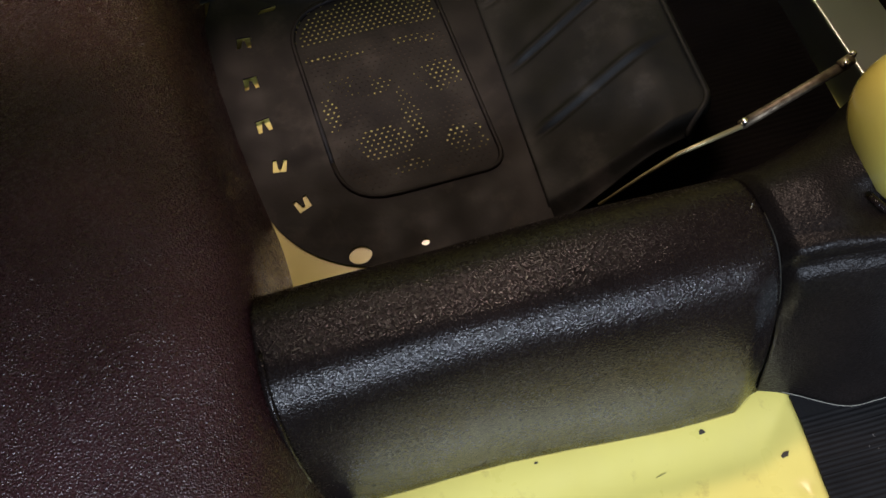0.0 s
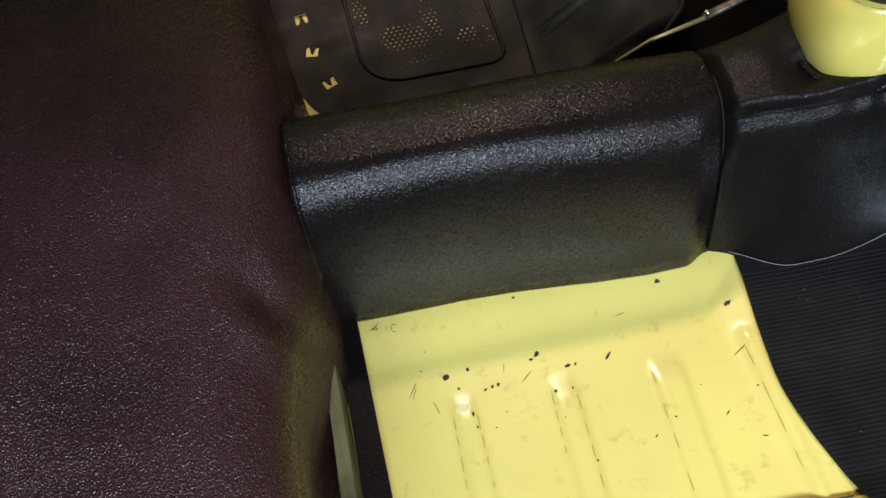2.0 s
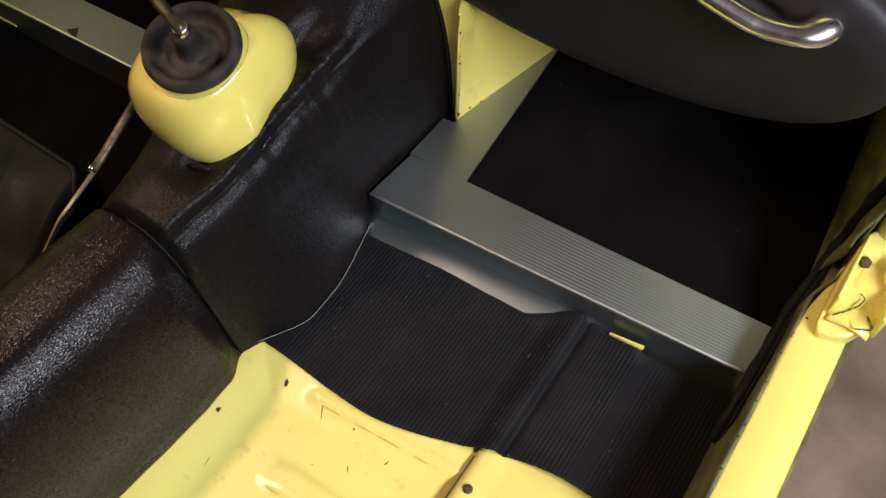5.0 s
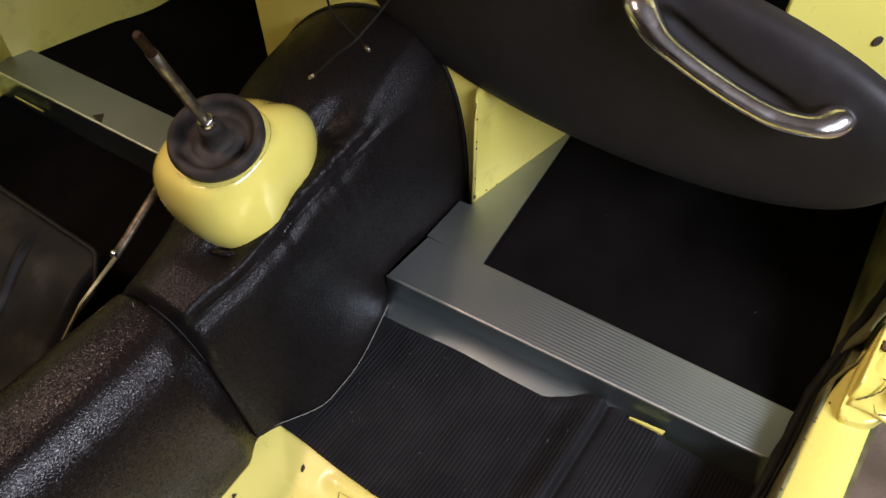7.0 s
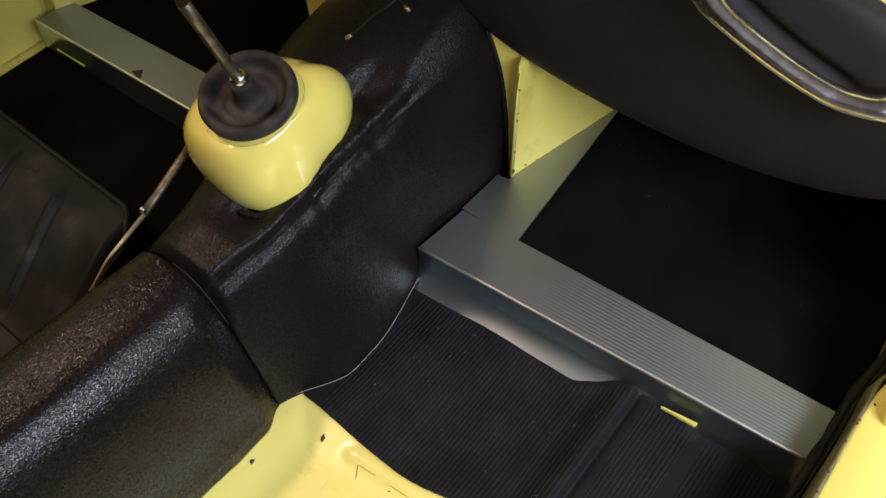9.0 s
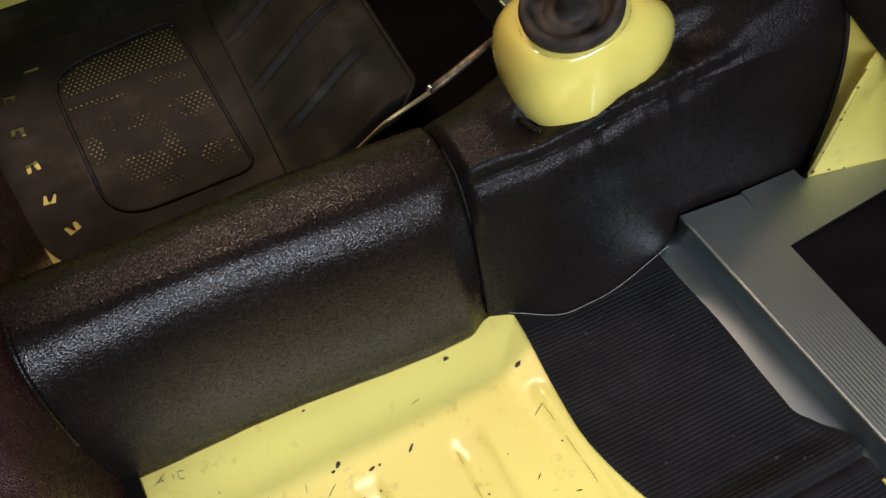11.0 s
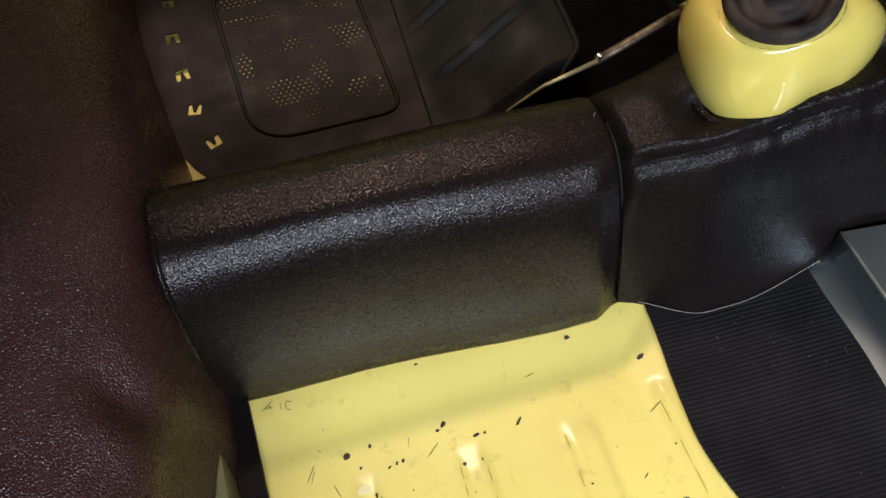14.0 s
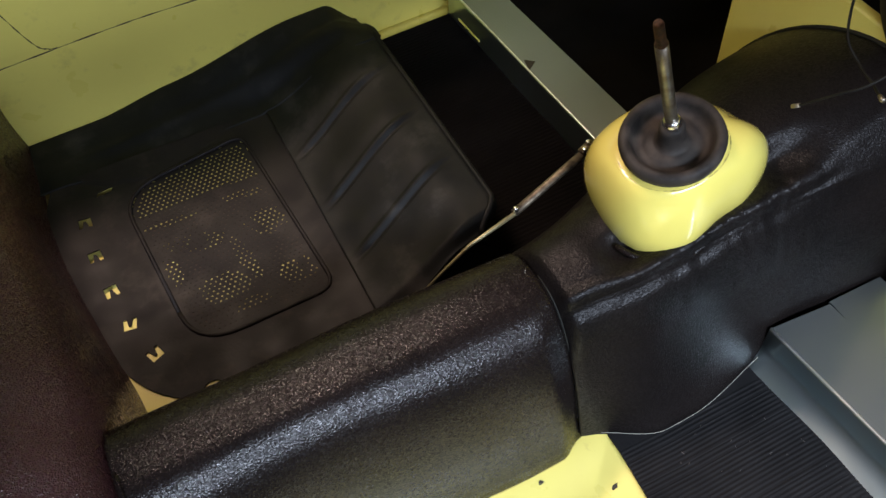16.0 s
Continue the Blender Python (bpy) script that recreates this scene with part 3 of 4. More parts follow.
# ---- handbrake on the far side of the tunnel ----
BRAKE = root("handbrake_lever", "worn steel handbrake lever with yellow edge beside the tunnel", "handbrake")
part("lever_tube", tube([(0.038, 0.2155, 0.1545), (0.075, 0.223, 0.162), (0.11, 0.230, 0.170), (0.147, 0.2375, 0.177)], 0.0052, 12, flat=0.8), WORN_STEEL, BRAKE, "worn steel channel")
part("lever_blade", tube([(-0.10, 0.206, 0.088), (-0.055, 0.211, 0.115), (-0.02, 0.2135, 0.1355), (0.042, 0.2145, 0.1555)], lambda t: 0.0014 + 0.0014 * t, 8), BRASSY, BRAKE, "thin yellow painted blade")
part("clevis", tube([(0.138, 0.2355, 0.180), (0.150, 0.2385, 0.1825)], 0.0058, 10), WORN_STEEL, BRAKE, "small steel clevis")
for px, py, pz in ((0.040, 0.215, 0.158), (0.141, 0.233, 0.183), (0.150, 0.240, 0.184)):
    part("bolt", lathe([(0.0034, 0), (0.0034, 0.005), (0.002, 0.0065)], Matrix.Translation((px, py, pz)), 10), CHROME, BRAKE, "small bright bolt")

# ---- aluminium step plates ----
def step_plate(name, near, label, flare, ribs):
    """An angled aluminium cover with fine ribs along its top."""
    a0, a1, b0, b1 = near
    ob = root(name, label, "step")
    prof = []
    nrib = 16
    for k in range(nrib * 4 + 1):
        t = k / (nrib * 4)
        ridge = 0.00022 if k % 4 in (1, 2) and 0.06 < t < 0.97 else 0.0
        prof.append((t, ridge))

    def top(u, v):
        t, r = prof[round(v * (len(prof) - 1))]
        r *= smoothstep(0.2, 0.55, u) * ribs
        p = Vector(a0).lerp(Vector(a1), u).lerp(Vector(b0).lerp(Vector(b1), u), t)
        return p + Vector((0, 0, r))
    part("top_plate", thicken(grid(top, 24, len(prof) - 1), 0.002), ALU, ob, "ribbed aluminium tread", smooth=False)

    def face(u, v):
        p = Vector(a0).lerp(Vector(a1), u)
        return p + Vector((-0.0015 - 0.002 * v - flare * (1 - 0.85 * smoothstep(0.58, 0.72, u)) * (max(0.0, v - 0.48) / 0.52) ** 1.9, 0, -0.001 - 0.064 * v))
    part("front_plate", thicken(grid(face, 24, 20), 0.002, (-1, 0, 0)), ALU_PLAIN, ob, "smooth aluminium riser")
    # folded edge much paler than the tread, to carry a white highlight
    part("edge_highlight", tube([Vector(a0).lerp(Vector(a1), k / 20) + Vector((-0.0005, 0, 0.0003)) for k in range(21)], 0.0019, 8), EDGE_GLINT, ob, "folded edge with its highlight as paler metal")
    return ob


step_plate("step_cover", ((0.246, -0.008, 0.055), (0.286, -0.506, 0.055), (0.325, -0.015, 0.055), (0.354, -0.506, 0.055)), "ribbed aluminium step cover across the footwell", 0.055, 1.0)
step_plate("step_cover", ((0.240, 0.24, 0.055), (0.214, 0.735, 0.055), (0.306, 0.26, 0.055), (0.276, 0.735, 0.055)), "ribbed aluminium step cover beside the rubber pad", 0.006, 0.25)
tagged(part("kick_plate", slab([(0.327, -0.012, 0.0545), (0.327, -0.097, 0.0545), (0.61, -0.074, 0.0545), (0.402, -0.030, 0.0545), (0.40, -0.014, 0.0545)], 0.003), ALU, None, smooth=False), "plain aluminium plate along the tunnel foot", "plate")

# ---- carpets and mats ----
def toe_carpet(ya, yb, x0):
    def f(u, v):
        x = x0 + 0.75 * u
        y = ya(x) + (yb(x) - ya(x)) * v
        z = 0.046 + 0.30 * smoothstep(0.75, 1.1, x) + 0.0015 * noise.noise((x * 12, y * 12, 5))
        return (x, y, z)
    return thicken(grid(f, 50, 40), 0.012)


tagged(part("footwell_carpet", toe_carpet(lambda x: -0.508 + 0.02 * smoothstep(0.5, 0.8, x), lambda x: -0.045 - 0.02 * smoothstep(0.5, 0.8, x), 0.318), CARPET, None), "matt black carpet filling the footwell", "carpet")
tagged(part("footwell_carpet", toe_carpet(lambda x: 0.31, lambda x: 0.742 - 0.1 * smoothstep(0.25, 0.5, x), 0.27), CARPET, None), "matt black carpet in the footwell beyond the tunnel", "carpet")

NRIB = 98


def rib_mat(u, v):
    y = -0.012 - 0.49 * v
    r = v * NRIB
    rib = 0.00032 * (1 if (r % 1) < 0.5 else -0.4)
    if v < 0.05 or v > 0.985 or -0.330 < y < -0.306 or -0.405 < y < -0.388:
        rib = 0
    rib *= smoothstep(1.0, 0.94, u)
    lo = 0.029 - 0.004 * smoothstep(-0.03, -0.12, y) + 0.062 * smoothstep(-0.15, -0.40, y)
    hi = 0.2255 - 0.08 * (y + 0.01) * 0.95
    hi += 0.016 * smoothstep(-0.25, -0.30, y) - 0.004 * smoothstep(-0.37, -0.39, y)
    x = lo + (hi - lo) * u
    z = 0.004 + rib + 0.012 * smoothstep(-0.27, -0.306, y) - 0.008 * smoothstep(-0.308, -0.318, y) - 0.003 * gauss(y, -0.3165, 0.005)
    z += 0.010 * smoothstep(0.9, 1.0, u) * smoothstep(-0.24, -0.29, y) * smoothstep(-0.40, -0.37, y)
    z += 0.0015 * noise.noise((x * 10, y * 10, 9)) + 0.003 * smoothstep(0.12, 0, u) * (0.5 + noise.noise((y * 14, 0, 1)))
    return (x, y, z - 0.001 + 0.004 * smoothstep(0.09, 0.05, x))


tagged(part("ribbed_rubber_mat", thicken(grid(rib_mat, 36, NRIB * 4), 0.003), RUBBER, None, smooth=False), "black ribbed rubber floor mat with a moulded fold", "floor mat")
tagged(part("ribbed_rubber_mat", thicken(grid(lambda u, v: (-0.115 + 0.34 * u, 0.17 + 0.565 * v, 0.003 + 0.0005 * (1 if (v * 84) % 1 < 0.5 else 0)), 10, 336), 0.003), CARPET, None, smooth=False), "black rubber floor mat beneath the moulded pad", "floor mat")

# ---- moulded rubber pad on the far floor ----
PADOB = root("moulded_rubber_pad", "dusty brown-black moulded rubber pad with perforated panel", "rubber pad")


def pad_z(x, y):
    z = 0.026 + 0.056 * smoothstep(-0.14, 0.02, x) + 0.012 * smoothstep(-0.35, -0.45, x) * smoothstep(0.4, 0.55, y)
    return z + 0.002 * noise.noise((x * 9, y * 9, 6)) * smoothstep(-0.15, -0.1, x)


def fill(loops, mat, parent, name, label="", z=pad_z, thick=0.002):
    """A flat sheet with holes, shaped by z(x, y)."""
    bm = bmesh.new()
    es = []
    for loop in loops:
        vs = [bm.verts.new((x, y, 0)) for x, y in loop]
        es += [bm.edges.new((vs[i], vs[(i + 1) % len(vs)])) for i in range(len(vs))]
    bmesh.ops.triangle_fill(bm, use_beauty=True, use_dissolve=False, edges=es)
    for v in bm.verts:
        v.co.z = z(v.co.x, v.co.y)
    thicken(bm, thick)
    return part(name, bm, mat, parent, label, smooth=False)


def slot(cx, cy, turn, s=0.0088):
    """A square slot cut with a tongue left standing in it."""
    shape = [(-1, -1), (-0.92, 0.95), (0.95, 1), (1, -0.95), (0.5, -1), (0.2, 0.3), (-0.15, 0.35), (-0.45, -0.95)]
    c, q = math.cos(turn), math.sin(turn)
    return [(cx + s * (c * x - q * y), cy + s * (q * x + c * y)) for x, y in shape]


PERF = rounded([(-0.351, 0.314), (-0.165, 0.314), (-0.186, 0.628), (-0.374, 0.606)], [0.06, 0.026, 0.022, 0.06])
OUT = rounded([(-0.345, 0.228), (-0.135, 0.228), (-0.135, 0.662), (-0.455, 0.662), (-0.478, 0.60), (-0.473, 0.47), (-0.455, 0.37), (-0.425, 0.285)], [0.05, 0.004, 0.004, 0.01, 0.04, 0.05, 0.04, 0.05])
SLOTS = [(-0.428, 0.572, -0.05), (-0.429, 0.510, 0.05), (-0.4245, 0.449, 0.12), (-0.416, 0.390, 2.95), (-0.399, 0.333, 3.5)]
HOLE = [(-0.349 + 0.013 * math.cos(k * math.pi / 9), 0.252 + 0.011 * math.sin(k * math.pi / 9)) for k in range(18)]
HOLE2 = [(-0.277 + 0.005 * math.cos(k * math.pi / 5), 0.247 + 0.0045 * math.sin(k * math.pi / 5)) for k in range(10)]
SLIT = [(-0.405, 0.614), (-0.400, 0.622), (-0.379, 0.626), (-0.383, 0.618)]
fill([OUT, PERF, HOLE, HOLE2, SLIT] + [slot(*s) for s in SLOTS], PAD, PADOB, "rim", "brown-black rubber rim with slots")


def upturn(u, v):
    """The far edge of the pad: a soft roll that climbs the side panel."""
    x = -0.492 + 0.552 * u
    top = 0.034 + 0.016 * smoothstep(-0.37, -0.24, x) + 0.035 * smoothstep(-0.26, -0.03, x) - 0.046 * smoothstep(0.01, 0.065, x)
    z0 = pad_z(x, 0.65) + (0.0008 if x < -0.137 else 0.0045)
    roll = 0.007 * gauss(v, 0.4, 0.12) * smoothstep(-0.2, -0.1, x) * smoothstep(0.05, -0.02, x) + 0.003 * gauss(v, 0.45 + 0.3 * (x + 0.3), 0.08) * smoothstep(-0.45, -0.35, x)
    return (x + 0.012 * v * smoothstep(-0.45, -0.49, x), 0.65 + 0.112 * v, z0 + (top - z0) * smoothstep(0.1, 1.0, v) + roll + 0.0015 * noise.noise((x * 14, v * 3, 5)) * math.sin(math.pi * v))


part("upturned_edge", thicken(grid(upturn, 90, 26), 0.002), PAD_SHADED, PADOB, "black edge rolled up against the side panel")


def inside(p, poly):
    x, y = p
    c = False
    for i in range(len(poly)):
        (x1, y1), (x2, y2) = poly[i - 1], poly[i]
        if (y1 > y) != (y2 > y) and x < (x2 - x1) * (y - y1) / (y2 - y1) + x1:
            c = not c
    return c


def perforated():
    """Hexagonal cells, each with a round hole."""
    bm = bmesh.new()
    R = 0.0043
    dx, dy = R * math.sqrt(3), R * 1.5
    cache = {}

    def vert(x, y, z):
        k = (round(x * 2e4), round(y * 2e4), z)
        if k not in cache:
            cache[k] = bm.verts.new((x, y, pad_z(x, y) - 0.0014))
        return cache[k]
    rows = int(0.34 / dy)
    for j in range(rows):
        for i in range(int(0.24 / dx)):
            cx, cy = -0.385 + i * dx + (j % 2) * dx / 2, 0.315 + j * dy
            if not inside((cx, cy), PERF):
                continue
            edge = any(not inside((cx + 0.0085 * math.cos(q), cy + 0.0085 * math.sin(q)), PERF) for q in (0, 1, 2, 3, 4, 5, 6))
            r = 0.00155
            if cy < 0.545:
                clog = 0.5 + 0.9 * noise.noise((cx * 22, cy * 22, 11)) + 0.35 * noise.noise((cx * 260, cy * 260, 3))
                r = 0.001 + 0.0008 * min(1.0, max(0.0, clog))
            outer = [vert(cx + R * math.sin(k * math.pi / 3), cy + R * math.cos(k * math.pi / 3), 0) for k in range(6)]
            if edge:
                bm.faces.new(outer)
                continue
            inner = [bm.verts.new((cx + r * math.sin(k * math.pi / 3), cy + r * math.cos(k * math.pi / 3), pad_z(cx, cy) - 0.0014)) for k in range(6)]
            for k in range(6):
                bm.faces.new((outer[k], outer[(k + 1) % 6], inner[(k + 1) % 6], inner[k]))
    thicken(bm, 0.0006)
    return bm


part("perforated_panel", perforated(), PAD, PADOB, "perforated rubber panel with many small holes", smooth=False)
part("panel_bead", tube([(x, y, pad_z(x, y) + 0.0005) for x, y in PERF + PERF[:1]], 0.0028, 8), PAD, PADOB, "raised bead round the perforated panel")


def fluted(u, v):
    x = -0.137 + 0.2 * u
    y = 0.230 + 0.036 * u + (0.436 - 0.036 * u) * v
    z = pad_z(x, y) + 0.004
    e = smoothstep(0, 0.2, u) * smoothstep(0.97, 0.6, u)
    for c in (0.334, 0.432, 0.537):
        c2 = c + 0.3 * (x + 0.137)
        z += e * (0.0032 * gauss(y, c2 + 0.004, 0.005) - 0.0030 * gauss(y, c2 - 0.004, 0.0035) + 0.004 * gauss(y, c2 + 0.03, 0.03))
    z += 0.003 * noise.noise((x * 13, y * 10, 8)) * e - 0.02 * smoothstep(0.94, 1, u) - 0.016 * smoothstep(0.06, 0.0, v)
    x -= 0.035 * smoothstep(0.12, 0, v) ** 2 * u
    return (x, y, z)


# front panel in the darkened rubber, as it lies in shade
part("fluted_front", thicken(grid(fluted, 60, 220), 0.004), PAD_SHADED, PADOB, "grey-black fluted front panel with soft folds")
part("front_bead", tube([Vector(fluted(0.955, k / 60)) + Vector((0, 0, 0.002)) for k in range(61)], 0.004, 8), PAD_SHADED, PADOB, "rounded front bead")
SHEET = root("underlay_scrap", "black rubber underlay scraps beneath the perforated panel", "underlay")


def blob(cx, cy, rx, ry, turn, n=18):
    """A ragged opening torn in the underlay."""
    out = []
    for k in range(n):
        a = 2 * math.pi * k / n
        r = 1 + 0.28 * noise.noise((math.cos(a) * 1.7 + cx * 40, math.sin(a) * 1.7, cy * 40))
        px, py = rx * r * math.cos(a), ry * r * math.sin(a)
        out.append((cx + px * math.cos(turn) - py * math.sin(turn), cy + px * math.sin(turn) + py * math.cos(turn)))
    return out


TORN = [(-0.208, 0.461, 0.025, 0.015, -0.3), (-0.305, 0.474, 0.036, 0.011, -0.3), (-0.252, 0.418, 0.009, 0.026, 0.2), (-0.198, 0.365, 0.024, 0.014, -0.25),
        (-0.292, 0.385, 0.027, 0.016, -0.3), (-0.345, 0.44, 0.009, 0.02, 0.2), (-0.268, 0.345, 0.02, 0.007, 0.0), (-0.222, 0.523, 0.024, 0.005, -0.2), (-0.33, 0.527, 0.034, 0.004, -0.1)]
fill([[(-0.385, 0.315), (-0.155, 0.315), (-0.165, 0.40), (-0.175, 0.543), (-0.27, 0.552), (-0.39, 0.552), (-0.385, 0.45)]] + [blob(cx, cy, rx * 1.25, ry * 1.45, tn) for cx, cy, rx, ry, tn in TORN], SCRAP, SHEET, "torn_sheet", z=lambda x, y: 0.0239, thick=0.0006)
for cx, cy, rx, ry, tn in ((-0.300, 0.474, 0.012, 0.014, 0.3), (-0.19, 0.368, 0.006, 0.02, 0.0), (-0.225, 0.463, 0.007, 0.02, 0.5), (-0.33, 0.473, 0.006, 0.012, 0.1)):
    fill([blob(cx, cy, rx, ry, tn)], SCRAP, SHEET, "scrap", z=lambda x, y: 0.0234, thick=0.0004)

# ---- dashboard pad with grab handle ----
DASHOB = root("dash_pad", "oval satin black padded dash cover with chrome grab handle", "dashboard")


def dash(u, v):
    a = 2 * math.pi * u
    r = math.sin(v * math.pi / 2) ** 0.8
    c, q = math.cos(a), math.sin(a)
    y = -0.150 + (0.305 if c > 0 else 0.328) * r * sp(c, 0.9)
    z = 0.367 + (0.134 if q < 0 else 0.112) * r * sp(q, 0.9)
    line = 0.399 + 0.2 * (y + 0.36) + (y + 0.36) ** 2
    dip = 0.011 * gauss(z, line, 0.0075) * smoothstep(-0.38, -0.34, y) * smoothstep(-0.215, -0.245, y)
    return (0.440 - 0.036 * math.cos(v * math.pi / 2) ** 0.5 + dip + 0.001 * noise.noise((y * 6, z * 6, 0)), y, z)


part("pad", grid(dash, 160, 90, closed_u=True), DASH, DASHOB, "satin black padded cover")
HB = spline([(0.410, -0.200, 0.452), (0.392, -0.210, 0.455), (0.380, -0.234, 0.443), (0.376, -0.263, 0.433), (0.375, -0.308, 0.420), (0.377, -0.346, 0.4115), (0.381, -0.369, 0.410), (0.387, -0.387, 0.4115), (0.399, -0.397, 0.413), (0.414, -0.401, 0.413)], 8)
part("grab_handle", tube(HB, lambda t: 0.0108 + 0.0045 * (gauss(t, 0.1, 0.12) + gauss(t, 0.89, 0.12)) - 0.007 * smoothstep(0.95, 1.0, t), 18, flat=0.8), CHROME, DASHOB, "worn chrome grab handle")
part("panel_hole", lathe([(0.0062, 0), (0.0062, 0.0012), (0.005, 0.0012)], Matrix.Translation((0.616, -0.389, 0.348)) @ Euler((0, radians(-90), radians(50))).to_matrix().to_4x4(), 20), CHIP, SHELL, "open round hole in the panel")

# ---- door seal, hinge, wires ----
SEALOB = root("door_seal", "black rubber door seal along the sill", "door seal")
SEAL_LINE = spline([(0.205, -0.4985, 0.03), (0.225, -0.4985, 0.052), (0.26, -0.4995, 0.064), (0.31, -0.5005, 0.068), (0.37, -0.5015, 0.069), (0.42, -0.5075, 0.073), (0.448, -0.511, 0.088), (0.463, -0.513, 0.122), (0.466, -0.515, 0.18), (0.464, -0.519, 0.25)], 10)
part("bulb", tube(SEAL_LINE, lambda t: 0.0062 + 0.0006 * math.sin(t * 29) + 0.0006 * math.sin(t * 71) - 0.003 * smoothstep(0.08, 0, t), 12), SEAL, SEALOB, "hollow rubber bulb")
part("lip", thicken(grid(lambda u, v: tuple(Vector(SEAL_LINE[round(u * (len(SEAL_LINE) - 1))]) + Vector((0.0015 * math.sin(u * 40) * v, -0.002 - 0.004 * v, 0.003 + (0.005 + 0.003 * math.sin(u * 23)) * v))), len(SEAL_LINE) - 1, 4), 0.0015, (0, 1, 0)), SEAL, SEALOB, "thin torn rubber lip")
HINGE = part("door_hinge", slab([(p[0], p[1], 0.112 + 0.35 * (p[0] - 0.34)) for p in rounded([(0.335, -0.530), (0.395, -0.527), (0.46, -0.531), (0.475, -0.575), (0.43, -0.590), (0.385, -0.583), (0.345, -0.562)], 0.012, 4)], 0.022, 0.003), YELLOW, SHELL, "yellow hinge bracket with cracked paint", smooth=False)
part("web", thicken(grid(lambda u, v: (0.352 + 0.075 * u, -0.533 - 0.046 * v, 0.118 + 0.02 * u + 0.006 * math.sin(math.pi * v) - 0.008 * gauss(u, 0.45, 0.15) * math.sin(math.pi * v)), 14, 10), 0.003), YELLOW, HINGE, "dished yellow web between the ribs")
for ya, yb in ((-0.531, -0.535), (-0.578, -0.584)):
    part("rib", box(0.36, 0.455, min(ya, yb), max(ya, yb), 0.115, 0.152, 0.002), YELLOW, HINGE)
part("lug", slab([(p[0], p[1], 0.127) for p in rounded([(0.352, -0.560), (0.362, -0.553), (0.375, -0.567), (0.362, -0.576)], 0.003, 3)], 0.012, 0.0015), YELLOW, HINGE, "small yellow lug with cracked paint", smooth=False)
for pts in ([(0.358, -0.538, 0.1235), (0.367, -0.548, 0.128), (0.378, -0.556, 0.131)], [(0.378, -0.556, 0.131), (0.388, -0.558, 0.133), (0.392, -0.552, 0.133)], [(0.352, -0.562, 0.127), (0.361, -0.577, 0.1275), (0.374, -0.568, 0.1275)], [(0.402, -0.546, 0.134), (0.408, -0.552, 0.1355)]):
    part("paint_crack", tube(spline(pts, 4), lambda t: 0.0007 + 0.0004 * math.sin(t * 23), 6), CHIP, HINGE, "dark crack in the paint")
part("knuckle", lathe([(0.011, -0.024), (0.021, -0.024), (0.024, -0.02), (0.024, 0.016), (0.021, 0.021), (0.014, 0.021), (0.011, 0.017), (0.011, -0.0235)], Matrix.Translation((0.425, -0.588, 0.142)) @ Euler((radians(-12), radians(-14), 0)).to_matrix().to_4x4(), 28), YELLOW, HINGE, "yellow hinge knuckle with an open eye")
part("hinge_pin", lathe([(0.0095, -0.02), (0.0095, 0.006), (0.006, 0.009)], Matrix.Translation((0.425, -0.588, 0.142)) @ Euler((radians(-12), radians(-14), 0)).to_matrix().to_4x4(), 14), RUST, HINGE, "dark rusty hinge pin")
part("bolt", lathe([(0.007, 0), (0.007, 0.004), (0.004, 0.006)], Matrix.Translation((0.424, -0.541, 0.141)), 6), RUST, HINGE, "rusty bolt head")
WIRE = root("loose_wires", "two thin black wires with bright ends hanging over the tunnel", "wires")
part("wire", tube(spline([(0.43, 0.16, 0.47), (0.36, 0.13, 0.42), (0.305, 0.085, 0.393), (0.296, 0.055, 0.380), (0.285, 0.03, 0.384), (0.272, 0.010, 0.391)], 8), 0.0013, 8), SEAL, WIRE)
part("wire", tube(spline([(0.42, 0.02, 0.46), (0.33, 0.015, 0.42), (0.275, 0.022, 0.395), (0.257, 0.036, 0.38), (0.252, 0.055, 0.357), (0.2495, 0.064, 0.346)], 8), 0.0013, 8), SEAL, WIRE)
part("terminal", tube([(0.272, 0.010, 0.391), (0.2675, 0.003, 0.394)], 0.0022, 8), STEEL, WIRE, "bright terminal")
part("terminal", tube([(0.2495, 0.064, 0.346), (0.2475, 0.070, 0.3405)], 0.0021, 8), STEEL, WIRE, "bright terminal")

for pts in ([(-0.60, 0.7642, 0.166), (-0.445, 0.7642, 0.170), (-0.287, 0.7642, 0.173), (-0.173, 0.7642, 0.170), (0.2, 0.7642, 0.152)], [(-0.365, 0.7642, 0.1725), (-0.376, 0.7642, 0.175), (-0.39, 0.7642, 0.189), (-0.408, 0.7642, 0.246), (-0.42, 0.7642, 0.30)]):
    part("panel_line", tube(spline(pts, 10), lambda t: 0.0006 + 0.0004 * math.sin(t * 61), 6), CHIP, SHELL, "thin dark panel joint")
# ---- paint chips, scratches and rivets on the floor ----
def fleck(name, x, y, size, stretch=1.0, turn=0.0, mat=CHIP, lift=0.0006, label=""):
    bm = bmesh.new()
    pts = []
    n = 9
    for k in range(n):
        a = 2 * math.pi * k / n
        r = size * random.uniform(0.6, 1.15)
        px, py = r * math.cos(a) * stretch, r * math.sin(a)
        X, Y = x + px * math.cos(turn) - py * math.sin(turn), y + px * math.sin(turn) + py * math.cos(turn)
        pts.append((X, Y, floor_height(X, Y) + lift))
    bm.faces.new([bm.verts.new(p) for p in pts])
    return part(name, thicken(bm, 0.0004), mat, SHELL, label, smooth=False)


